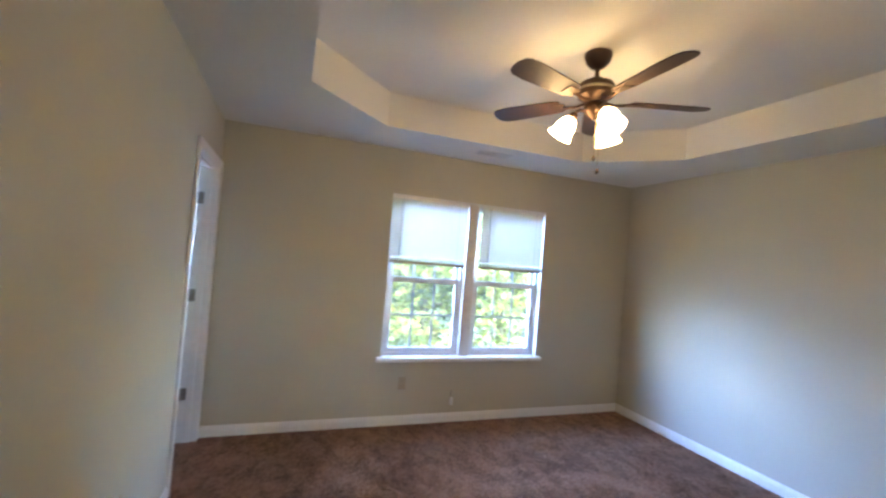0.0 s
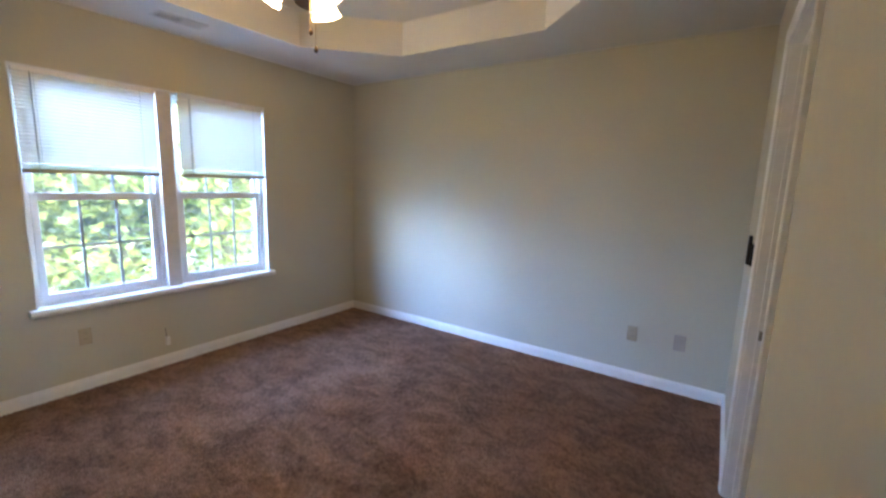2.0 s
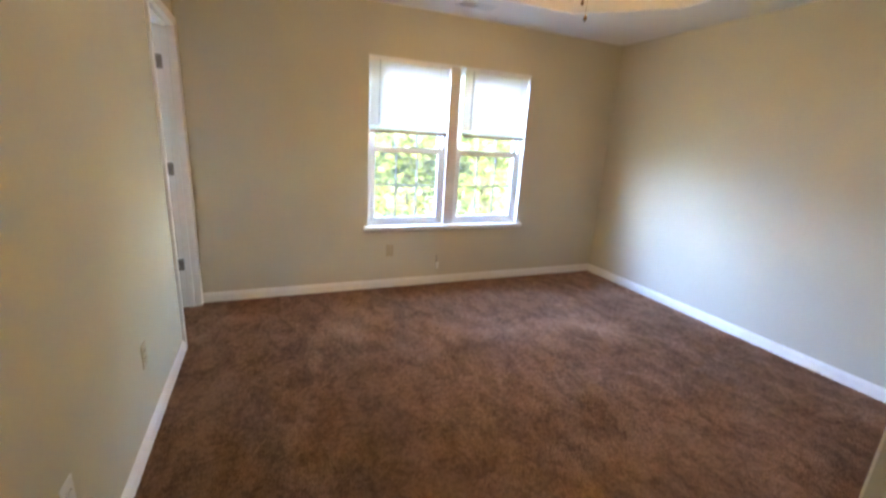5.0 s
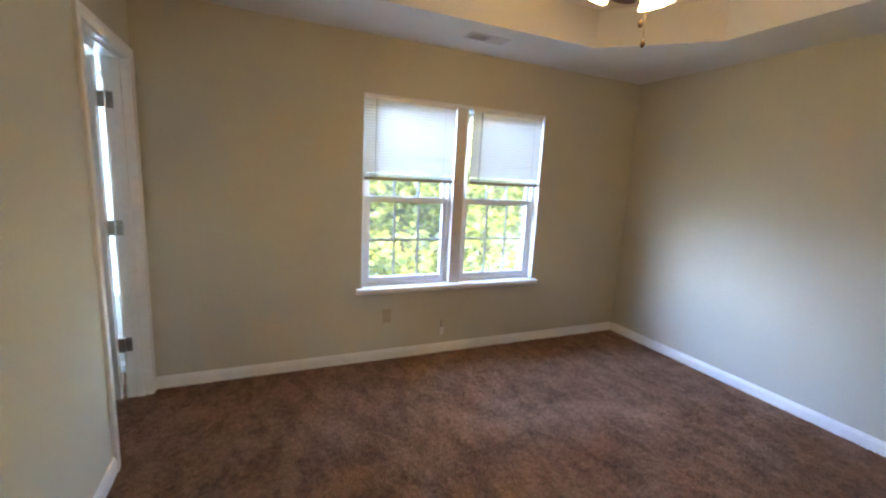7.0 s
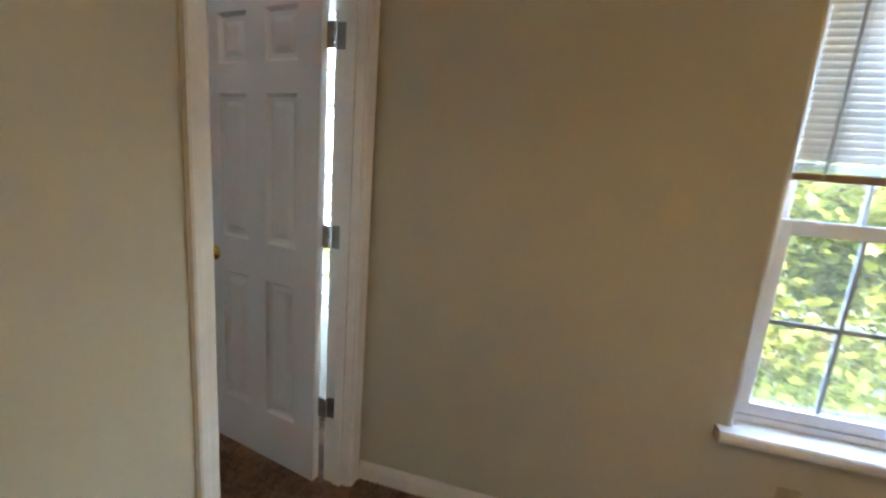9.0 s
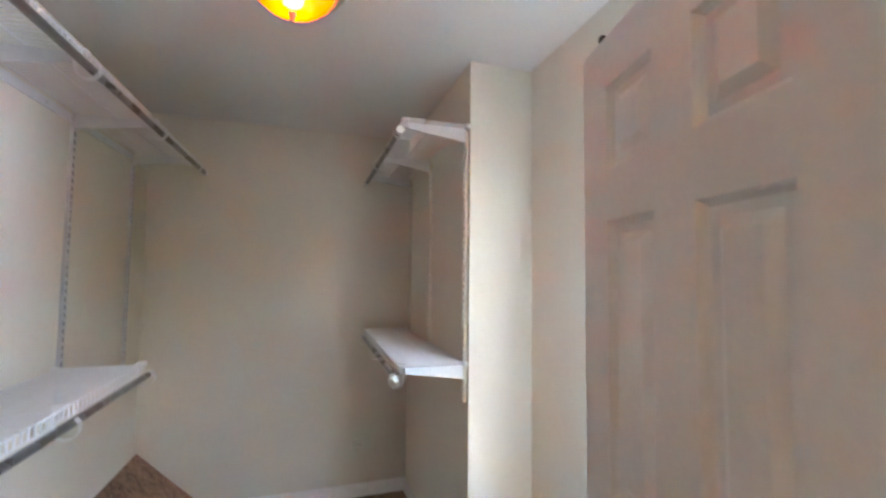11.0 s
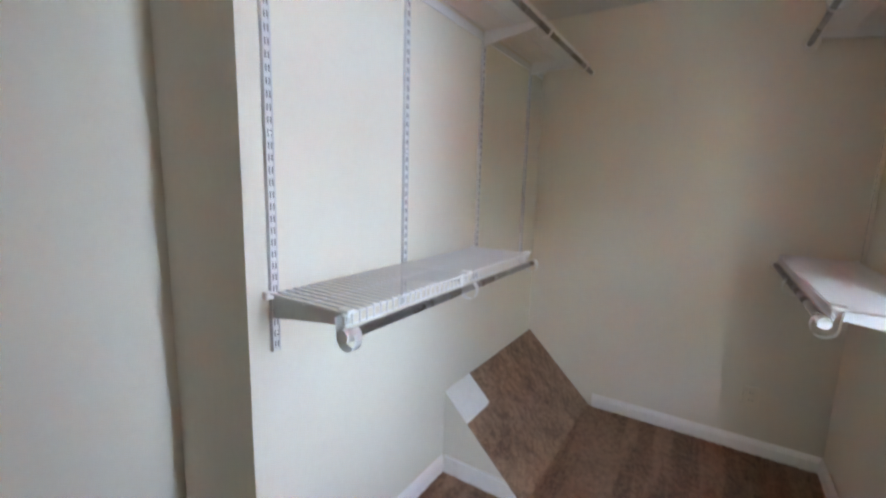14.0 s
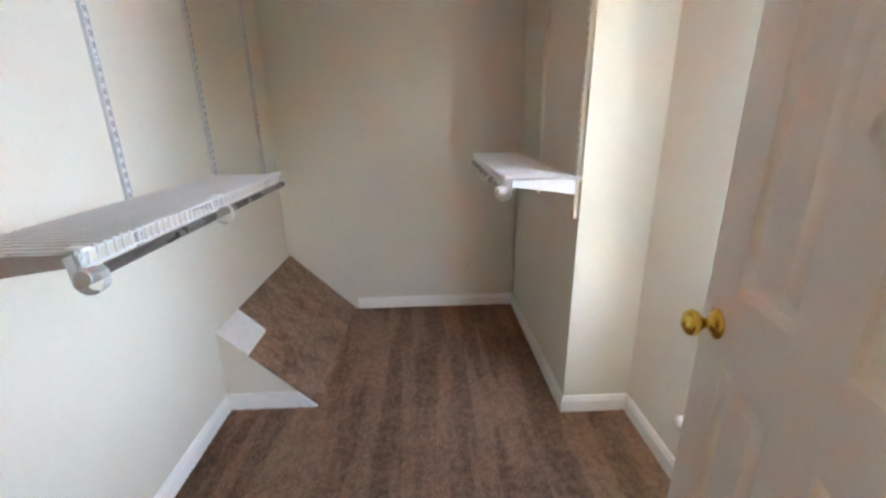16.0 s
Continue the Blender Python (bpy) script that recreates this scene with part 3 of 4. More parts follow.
def window_unit(name, opening, y, units, label):
    """A window in a drywall opening (x0, x1); y: the wall's inner face; units: spans of its double-hung sashes."""
    x0, x1 = opening
    root = thing(name, ((x0 + x1) / 2, y, WS), label, "window", kind="structure")
    # lining boards of the opening
    part("side_lining", box(B(), x0, x0 + 0.012, y - 0.002, y + 0.15, WS, WT - 0.012, 0.001), VINYL, root)
    part("side_lining", box(B(), x1 - 0.012, x1, y - 0.002, y + 0.15, WS, WT - 0.012, 0.001), VINYL, root)
    part("head_lining", box(B(), x0, x1, y - 0.002, y + 0.15, WT - 0.012, WT, 0.001), VINYL, root)
    # stool with rounded nose and horns
    nose = [(-0.15, 0), (0.046, 0), (0.053, 0.008), (0.055, 0.020), (0.052, 0.032), (0.046, 0.040), (-0.15, 0.040)]
    bm = B()
    prism(bm, [(0.001, 0)] + nose[1:-1] + [(0.001, 0.040)], (x0 - 0.036, y, WS - 0.040), (0, -1, 0), (0, 0, 1), (1, 0, 0), x1 - x0 + 0.063)
    box(bm, x0 + 0.001, x1 - 0.001, y, y + 0.149, WS - 0.029, WS - 0.0005)
    part("window_sill", bm, TRIM, root, "white stool with a rounded nose")
    for i, (a, b) in enumerate(units):
        fr = B()
        for xa, xb in ((a, a + 0.028), (b - 0.028, b)):
            box(fr, xa, xb, y + 0.055, y + 0.15, WS + 0.001, WT - 0.012, 0.002)
        box(fr, a + 0.028, b - 0.028, y + 0.055, y + 0.15, WS + 0.001, WS + 0.026, 0.002)
        box(fr, a + 0.028, b - 0.028, y + 0.055, y + 0.15, WT - 0.036, WT - 0.012, 0.002)
        part("window_frame", fr, VINYL, root)
        sash(root, "lower_sash", a + 0.029, b - 0.029, y + 0.062, y + 0.088, WS + 0.0265, 1.312, 0.036, 0.042, 0.048)
        sash(root, "upper_sash", a + 0.029, b - 0.029, y + 0.095, y + 0.121, 1.268, WT - 0.037, 0.034, 0.040, 0.036)
        lock = box(B(), (a + b) / 2 - 0.025, (a + b) / 2 + 0.025, y + 0.050, y + 0.0615, 1.292, 1.309, 0.003)
        part("sash_lock", lock, VINYL, root)
    for (a, b), (c, d) in zip(units, units[1:]):
        part("mullion", box(B(), b, c, y + 0.012, y + 0.15, WS + 0.001, WT - 0.0125, 0.004), MULLION, root)
    return root


window_unit("window_1", (W0, W1), 0.0, [(W0 + 0.013, 2.105), (2.205, W1 - 0.013)], "white twin double-hung window with grilles")
window_unit("window_2", (V0, V1), CW, [(V0 + 0.013, V1 - 0.013)], "white double-hung closet window")


def blind(x0, x1, y, z_top, z_bottom, pitch, tilt, label):
    root = thing("window_blind", ((x0 + x1) / 2, y, z_top), label, "blind", "slatted window blinds")
    part("head_rail", box(B(), x0, x1, y - 0.013, y + 0.013, z_top - 0.026, z_top, 0.002), PLASTIC, root)
    # one curved slat, shared by all
    bm = B()
    pts = [(-0.0125, 0), (-0.006, 0.0018), (0, 0.0024), (0.006, 0.0018), (0.0125, 0)]
    a = [bm.verts.new((x0 - (x0 + x1) / 2 + 0.003, u, v)) for u, v in pts]
    b = [bm.verts.new((x1 - (x0 + x1) / 2 - 0.003, u, v)) for u, v in pts]
    for k in range(4):
        bm.faces.new((a[k], a[k + 1], b[k + 1], b[k]))
    first = None
    z = z_top - 0.038
    while z > z_bottom + 0.066:
        if first is None:
            first = link_mesh("slat", bm, SLAT, True)
            ob = first
        else:
            ob = new("slat", first.data)
        ob.parent = root
        ob.matrix_basis = pose(0, 0, z - z_top, tilt)
        z -= pitch
    # the raised slats lie stacked on the rail
    for k in range(9):
        ob = new("slat", first.data)
        ob.parent = root
        ob.matrix_basis = pose(0, 0.0006 * (k % 3), z_bottom + 0.0262 + 0.0034 * k - z_top, 2 - k % 4)
    part("bottom_rail", box(B(), x0 + 0.002, x1 - 0.002, y - 0.011, y + 0.011, z_bottom, z_bottom + 0.024, 0.003), RAIL, root, "bottom rail coloured brown for its backlit shade")
    for f in (0.13, 0.87):
        x = x0 + (x1 - x0) * f
        for dy in (-0.0128, 0.0128):
            part("ladder_cord", cyl(B(), (x, y + dy, z_bottom + 0.02), (x, y + dy, z_top - 0.02), 0.0009, seg=6), CORD, root)
    part("wand", cyl(B(), (x0 + 0.075, y - 0.019, z_top - 0.60), (x0 + 0.078, y - 0.018, z_top - 0.022), 0.0036, seg=6), CORD, root, "clear tilt wand")
    return root


blind(W0 + 0.018, 2.098, 0.014, WT - 0.013, 1.432, 0.0214, 80, "cream-white slatted blind half raised over the sash")
blind(2.245, W1 - 0.016, 0.014, WT - 0.013, 1.432, 0.0214, 80, "cream-white slatted blind half raised, gap beside the mullion")


# ---- ceiling fan ----
def ceiling_fan(x, y, blade_turn):
    root = thing("ceiling_fan", (x, y, TRAY), "dark bronze five-blade ceiling fan with three lit frosted shades", "ceiling fan")
    m = Matrix.Translation((x, y, 0))
    part("canopy", lathe(B(), [(0, TRAY), (0.072, TRAY - 0.001), (0.072, TRAY - 0.020), (0.064, TRAY - 0.048), (0.040, TRAY - 0.075), (0.018, TRAY - 0.088), (0, TRAY - 0.088)], m, 28), BRONZE, root, smooth=True)
    part("downrod", cyl(B(), (x, y, TRAY - 0.087), (x, y, 2.545), 0.0125), BRONZE, root, smooth=False)
    part("motor", lathe(B(), [(0, 2.556), (0.030, 2.554), (0.042, 2.536), (0.088, 2.522), (0.100, 2.502), (0.100, 2.462), (0.092, 2.448), (0.062, 2.440), (0.058, 2.418), (0, 2.418)], m, 32), BRONZE, root, smooth=True)
    part("motor_band", lathe(B(), [(0.098, 2.490), (0.1035, 2.488), (0.1035, 2.476), (0.098, 2.474)], m, 32), NICKEL, root, smooth=True)
    for k in range(5):
        turn = m @ pose(0, 0, 2.428, 0, 0, blade_turn + 72 * k)
        # iron from the motor to the blade
        bm = B()
        tube(bm, [turn @ Vector(p) for p in ((0.050, 0, -0.004), (0.105, 0, -0.018), (0.150, 0, -0.014), (0.185, 0, -0.006))], 0.008, 8)
        iron = part("blade_iron", bm, BRONZE, root)
        bm = B()
        box(bm, 0.165, 0.250, -0.034, 0.034, -0.010, -0.005, 0.002, turn @ pose(0, 0, 0, 12))
        part("iron_plate", bm, BRONZE, iron)
        bm = B()
        outline = [(0.190, -0.050), (0.230, -0.058), (0.500, -0.070), (0.570, -0.066), (0.600, -0.048), (0.612, -0.015), (0.612, 0.015), (0.600, 0.048), (0.570, 0.066), (0.500, 0.070), (0.230, 0.058), (0.190, 0.050)]
        prism(bm, outline, (0, 0, 0), (1, 0, 0), (0, 1, 0), (0, 0, 1), 0.006)
        bm.transform(turn @ pose(0, 0, -0.004, 12))
        part("blade", bm, WALNUT, root, "dark walnut-stained blade")
    part("light_kit", lathe(B(), [(0, 2.418), (0.048, 2.417), (0.058, 2.400), (0.056, 2.372), (0.038, 2.350), (0.016, 2.338), (0.010, 2.322), (0, 2.318)], m, 28), BRONZE, root, smooth=True)
    for k in range(3):
        a = radians(141 + 120 * k)
        d = Vector((math.cos(a), math.sin(a), 0))
        p = Vector((x, y, 2.372))
        e = p + d * 0.105 + Vector((0, 0, -0.018))
        arm = part("lamp_arm", tube(B(), [p + d * 0.040, p + d * 0.075 + Vector((0, 0, 0.010)), p + d * 0.098 + Vector((0, 0, 0.0)), e], 0.009, 10), BRONZE, root, smooth=True)
        axis = (d * 0.62 + Vector((0, 0, -1))).normalized()
        mm = Matrix.Translation(e) @ axis.to_track_quat("Z", "Y").to_matrix().to_4x4()
        part("lamp_socket", lathe(B(), [(0, -0.012), (0.022, -0.010), (0.026, 0.012), (0.024, 0.022), (0, 0.022)], mm, 18), BRONZE, arm, smooth=True)
        prof = [(0.020, 0.018), (0.030, 0.024), (0.044, 0.044), (0.053, 0.072), (0.055, 0.096), (0.060, 0.116), (0.071, 0.136), (0.068, 0.136), (0.057, 0.117), (0.052, 0.096), (0.050, 0.072), (0.041, 0.046), (0.028, 0.028), (0.0, 0.026)]
        part("shade", lathe(B(), prof, mm, 28), SHADE, arm, "lit frosted glass tulip shade", smooth=True)
    for dx, dy, z in ((-0.012, -0.034, 2.105), (0.034, -0.012, 2.045)):
        ch = B()
        cyl(ch, (x + dx, y + dy, z), (x + dx, y + dy, 2.345), 0.0012, seg=6)
        chain = part("pull_chain", ch, LIGHT_CORD, root)
        part("pull_bob", lathe(B(), [(0, 0.018), (0.004, 0.016), (0.009, 0.004), (0.010, -0.004), (0.006, -0.012), (0, -0.014)], Matrix.Translation((x + dx, y + dy, z)), 12), BRONZE, chain, smooth=True)
    return root


ceiling_fan(2.045, -1.74, -20)


# ---- fixtures on walls and ceilings ----
def vent(x0, x1, y0, y1):
    root = thing("ceiling_vent", ((x0 + x1) / 2, (y0 + y1) / 2, H), "white stamped ceiling vent with white louvres over a black sheet", "vent")
    bm = B()
    f = 0.020
    for a in ((x0, x1, y0, y0 + f), (x0, x1, y1 - f, y1), (x0, x0 + f, y0 + f, y1 - f), (x1 - f, x1, y0 + f, y1 - f)):
        box(bm, *a, H - 0.007, H - 0.0005, 0.002)
    part("frame", bm, VENT, root)
    # near-black sheet in place of the shade inside a duct
    part("backing", box(B(), x0 + f, x1 - f, y0 + f, y1 - f, H - 0.0015, H - 0.0005), DUCT, root, "black sheet coloured as the shaded duct")
    n = 5
    for k in range(n):
        yy = y0 + f + (y1 - y0 - 2 * f) * (k + 0.5) / n
        # left slats thin and edge-on, right ones tilted, to fit the camera's view
        for xa, xb, w, turn in ((x0 + f, (x0 + x1) / 2 - 0.004, 0.0030, 84), ((x0 + x1) / 2 + 0.004, x1 - f, 0.0080, -28)):
            bm = box(B(), xa, xb, -w, w, -0.0006, 0.0006)
            bm.transform(Matrix.Translation((0, yy, H - 0.0065)) @ pose(0, 0, 0, turn))
            part("slat", bm, VENT, root)
    return root


vent(1.975, 2.285, -0.425, -0.285)


def wall_plate(name, at, mat, label, category, kind, width=0.070, height=0.114):
    """Local x along the wall, y out of it, z up, at the plate's centre."""
    root = thing(name, (0, 0, 0), label, category)
    root.matrix_basis = at
    part("plate", box(B(), -width / 2, width / 2, 0, 0.005, -height / 2, height / 2, 0.0025), mat, root, local=True)
    if kind == "duplex":
        for z in (-0.0195, 0.0195):
            bm = B()
            cyl(bm, (0, 0.004, z), (0, 0.0075, z), 0.0165, seg=20)
            sock = part("receptacle", bm, mat, root, local=True)
            for x in (-0.0065, 0.0065):
                part("slot", box(B(), x - 0.0012, x + 0.0012, 0.0074, 0.0079, z - 0.001, z + 0.008), HOLE, sock, local=True)
    if kind == "switch":
        part("toggle", box(B(), -0.005, 0.005, 0.004, 0.016, -0.006, 0.010, 0.002), mat, root, local=True)
    if kind == "jack":
        part("jack", cyl(B(), (0, 0.004, 0), (0, 0.014, 0), 0.006, seg=12), NICKEL, root, "threaded coaxial jack", local=True)
    for z in ((0,) if kind == "duplex" else (-height * 0.37, height * 0.37)):
        part("screw", cyl(B(), (0, 0.0045, z), (0, 0.0062, z), 0.003, seg=10), mat, root, local=True)
    return root


wall_plate("outlet", pose(1.578, 0, 0.368, 0, 0, 180), ALMOND, "almond duplex outlet on the greige wall below the window", "outlet", "duplex")
wall_plate("outlet", pose(RX, -2.949, 0.376, 0, 0, 90), ALMOND, "almond duplex outlet on the wall opposite the closet", "outlet", "duplex")
wall_plate("cable_plate", pose(RX, -3.262, 0.376, 0, 0, 90), PLATE, "blank wall plate painted in the wall colour", "wall plate", "blank", 0.075, 0.118)
wall_plate("outlet", pose(0, -1.625, 0.405, 0, 0, -90), ALMOND, "almond outlet on the wall by the closet doorway", "outlet", "duplex")
wall_plate("outlet", pose(0, -2.43, 0.40, 0, 0, -90), PLASTIC, "white outlet on the wall by the entry", "outlet", "duplex")
remote = thing("fan_remote", (3.36, BY, 1.15), "dark fan remote in its wall cradle beside the door frame", "remote control")
part("cradle", box(B(), 3.333, 3.387, BY, BY + 0.010, 1.075, 1.190, 0.003), DARK_PLATE, remote)
part("handset", box(B(), 3.337, 3.383, BY + 0.010, BY + 0.027, 1.080, 1.232, 0.005), DARK_PLATE, remote)
for z in (1.118, 1.142, 1.166, 1.190):
    part("button", box(B(), 3.350, 3.370, BY + 0.0265, BY + 0.029, z - 0.007, z + 0.007, 0.001), NICKEL, remote)
wall_plate("outlet", pose(CX, -0.30, 0.32, 0, 0, -90), CREAM, "outlet painted over in cream on the closet back wall", "outlet", "duplex")

# a loose telephone box with its cable stub under the window
jack = thing("cable_box", (2.057, 0, 0.20), "small white cable box with a stub of lead above the baseboard", "cable box")
part("cover", box(B(), 2.044, 2.074, -0.022, 0, 0.160, 0.228, 0.004), PLASTIC, jack)
part("lead", tube(B(), [(2.052, -0.012, 0.226), (2.050, -0.016, 0.252), (2.048, -0.012, 0.278), (2.052, -0.003, 0.295)], 0.004), NICKEL, jack, "dark cable stub", smooth=True)

# round white stop on the closet window wall
stop = thing("door_bumper", (-1.178, CW, 0.30), "round white door bumper on the closet wall", "door stop")
part("cup", lathe(B(), [(0, 0), (0.030, 0), (0.031, 0.006), (0.024, 0.014), (0.018, 0.030), (0.022, 0.044), (0.018, 0.054), (0, 0.056)], pose(-1.178, CW, 0.30, 90), 24), PLASTIC, stop, smooth=True)


# ---- closet lamp ----
def dome_lamp(x, y):
    root = thing("closet_lamp", (x, y, H), "flush ceiling lamp with a glowing amber glass bowl", "ceiling lamp")
    m = Matrix.Translation((x, y, H))
    part("pan", lathe(B(), [(0.0, -0.0005), (0.150, -0.0005), (0.160, -0.010), (0.166, -0.030), (0.164, -0.044), (0.150, -0.060), (0.132, -0.066), (0.128, -0.060), (0.140, -0.046), (0.0, -0.040)], m, 40), PAN, root, smooth=True)
    part("bowl", lathe(B(), [(0.129, -0.062), (0.127, -0.072), (0.115, -0.092), (0.090, -0.115), (0.056, -0.131), (0.020, -0.139), (0.0, -0.140)], m, 40), AMBER, root, "amber frosted glass bowl", smooth=True)
    part("finial", lathe(B(), [(0, -0.139), (0.012, -0.140), (0.013, -0.148), (0.007, -0.153), (0.009, -0.160), (0.005, -0.167), (0, -0.169)], m, 16), PAN, root, smooth=True)
    part("bulb", lathe(B(), [(0, -0.045), (0.014, -0.046), (0.016, -0.060), (0.032, -0.080), (0.035, -0.095), (0.026, -0.114), (0, -0.123)], m, 20), BULB, root, "lit bulb", smooth=True)
    return root


dome_lamp(-1.27, -0.707)

# ---- sloped carpeted bulkhead in the closet corner ----
WX, WY, WZ = -1.73, -1.150, 0.420
bulk = thing("stair_bulkhead", (CX, CL, 0), "cream boxed stair bulkhead with a carpeted slope in the closet corner", "bulkhead", kind="structure")
bm = B()
prism(bm, [(CL, 0), (WY, 0), (CL, WZ)], (CX, 0, 0), (0, 1, 0), (0, 0, 1), (1, 0, 0), WX - CX)
part("body", bm, CREAM, bulk)
slope = Vector((0, WY - CL, -WZ)).normalized()
lift = Vector((0, WZ, WY - CL)).normalized()
run = math.hypot(WY - CL, WZ)
top_edge = Vector((0, CL, WZ))
notch_x, notch_s = -1.965, 0.185


def on_slope(x, s, t):
    p = top_edge + slope * s + lift * t
    return Vector((x, p.y, p.z))


bm = B()
outline = [(CX, 0.004), (notch_x, 0.004), (notch_x, notch_s - 0.02), (notch_x + 0.02, notch_s), (WX + 0.003, notch_s), (WX + 0.003, run), (CX, run)]
lo = [bm.verts.new(on_slope(x, s, 0.001)) for x, s in outline]
hi = [bm.verts.new(on_slope(x, s, 0.013)) for x, s in outline]
for i in range(len(outline)):
    bm.faces.new((lo[i], lo[(i + 1) % len(lo)], hi[(i + 1) % len(lo)], hi[i]))
bm.faces.new(hi)
bm.faces.new(lo)
part("carpet_cover", bm, CARPET, bulk, "brown carpet glued over the slope with a notch cut out")
bm = B()
outline = [(WX + 0.001, notch_s - 0.003), (notch_x + 0.004, notch_s - 0.003), (notch_x + 0.004, 0.003), (WX + 0.001, 0.003)]
lo = [bm.verts.new(on_slope(x, s, 0.0005)) for x, s in outline]
hi = [bm.verts.new(on_slope(x, s, 0.010)) for x, s in outline]
for i in range(4):
    bm.faces.new((lo[i], lo[(i + 1) % 4], hi[(i + 1) % 4], hi[i]))
bm.faces.new(hi)
bm.faces.new(lo)
part("cap_board", bm, TRIM, bulk, "bare white board at the top corner")
bm = B()
yb = CL + 0.014
k = (WY - CL) / WZ
prism(bm, [(yb, 0), (WY, 0), (WY - 0.086 * k, 0.086), (yb, 0.086)], (WX, 0, 0), (0, 1, 0), (0, 0, 1), (1, 0, 0), 0.013)
part("baseboard_piece", bm, TRIM, bulk, "white baseboard cut along the slope")


# ---- closet shelving ----
def upright(x, y, s, z0, z1, label, mat):
    """Slotted wall track at (x, y); s: the way out of the wall along y."""
    root = thing("wall_upright", (x, y, z0), label, "shelf upright", "slotted closet uprights")
    bm = B()
    w, d = 0.0125, 0.014
    prism(bm, [(-w, 0), (-w, d), (-w + 0.004, d), (-w + 0.004, d - 0.002), (w - 0.004, d - 0.002), (w - 0.004, d), (w, d), (w, 0)], (x, y, z0), (1, 0, 0), (0, s, 0), (0, 0, 1), z1 - z0)
    part("channel", bm, mat, root)
    # two rows of grey inlays coloured as shaded slots, sharing one mesh
    first = None
    z = z0 + 0.020
    while z < z1 - 0.020:
        for dx in (-0.0045, 0.0045):
            if first is None:
                first = link_mesh("slot", box(B(), -0.0022, 0.0022, s * (d - 0.0022), s * (d - 0.0015), -0.0090, 0.0090), SLOT)
                ob = first
            else:
                ob = new("slot", first.data)
            ob.parent = root
            ob.location = (dx, 0, z - z0)
        z += 0.032
    for zz in (z0 + 0.055, (z0 + z1) / 2, z1 - 0.055):
        part("screw", cyl(B(), (x, y + s * 0.011, zz), (x, y + s * 0.0145, zz), 0.005, seg=10), METAL, root)
    return root


def wire_shelf(x0, x1, y, s, z, brackets, rod_span, label, rail=False):
    """A wire shelf on the wall plane y, reaching out by s; z: its top."""
    depth = 0.300
    yb, yf = y + s * 0.016, y + s * depth
    root = thing("wire_shelf", ((x0 + x1) / 2, y, z), label, "shelf", "closet wire shelves")
    n = int((x1 - x0 - 0.012) / 0.0254)
    bm = tube(B(), [(0, s * 0.016, 0), (0, s * (depth - 0.004), 0), (0, s * depth, -0.004), (0, s * depth, -0.034)], 0.0026, 6)
    first = link_mesh("cross_wire", bm, WIRE)
    for i in range(n + 1):
        ob = first if i == 0 else new("cross_wire", first.data)
        ob.parent = root
        ob.location = (x0 + 0.006 + (x1 - x0 - 0.012) * i / n - (x0 + x1) / 2, 0, 0)
    for yy, zz in ((yb, z - 0.0045), (y + s * 0.155, z - 0.0045), (yf - s * 0.004, z - 0.0055), (yf - s * 0.0035, z - 0.034)):
        part("long_wire", cyl(B(), (x0, yy, zz), (x1, yy, zz), 0.0031, seg=8), WIRE, root)
    for bx in brackets:
        bm = B()
        prof = [(0.010, 0.000), (0.292, 0.000), (0.297, -0.006), (0.290, -0.024), (0.270, -0.028), (0.090, -0.052), (0.012, -0.064)]
        prism(bm, prof, (bx - 0.006, y, z - 0.009), (0, s, 0), (0, 0, 1), (1, 0, 0), 0.012)
        br = part("bracket", bm, METAL, root, "white tapered steel bracket")
        part("bracket_clip", box(B(), bx - 0.013, bx + 0.013, y + s * 0.268, y + s * 0.304, z - 0.006, z + 0.005, 0.002), PLASTIC, br)
        # hook that carries the rod
        pts = []
        for k in range(11):
            a = radians(80 - 27 * k)
            pts.append((0.311 + 0.032 * math.cos(a), -0.055 + 0.034 * math.sin(a)))
        pts = [(0.277, -0.010), (0.279, -0.032)] + [(u, v) for u, v in pts[1:]][::-1]
        prev = []
        bm = B()
        for u, v in pts:
            prev.append([bm.verts.new((bx + dx, y + s * u, z + v)) for dx in (0.004, 0.028)])
        for a, b in zip(prev, prev[1:]):
            bm.faces.new((a[0], a[1], b[1], b[0]))
        bmesh.ops.solidify(bm, geom=bm.faces, thickness=0.011)
        part("rod_hook", bm, PLASTIC, root, "white plastic rod hook", smooth=False)
    r0, r1 = rod_span
    ry, rz = y + s * 0.311, z - 0.050
    rod = part("rod", cyl(B(), (r0, ry, rz), (r1, ry, rz), 0.0125, seg=20), CHROME, root, "dark steel hanging rod")
    for a, b in ((r0, r0 - 0.022 if r1 > r0 else r0 + 0.022), (r1, r1 + 0.014 if r1 > r0 else r1 - 0.014)):
        part("end_cap", cyl(B(), (a + (0.012 if b < a else -0.012), ry, rz), (b, ry, rz), 0.0165, seg=20), PLASTIC, rod, "white rod cap")
    if rail:
        # flat hang track screwed to the wall under the back wire
        track = part("hang_track", box(B(), x0 + 0.01, x1 + 0.035, y, y + s * 0.007, z - 0.050, z - 0.014, 0.0015), METAL, root, "white steel hang track")
        for k in range(5):
            xx = x0 + 0.12 + (x1 - x0 - 0.24) * k / 4
            part("screw", cyl(B(), (xx, y + s * 0.0065, z - 0.032), (xx, y + s * 0.0090, z - 0.032), 0.006, seg=10), TRACK, track)
    # wall clip that ends the back wire
    for xx in (x0 + 0.004, x1 - 0.004):
        part("wall_clip", box(B(), xx - 0.012, xx + 0.012, y, y + s * 0.020, z - 0.016, z + 0.006, 0.003), PLASTIC, root)
    return root


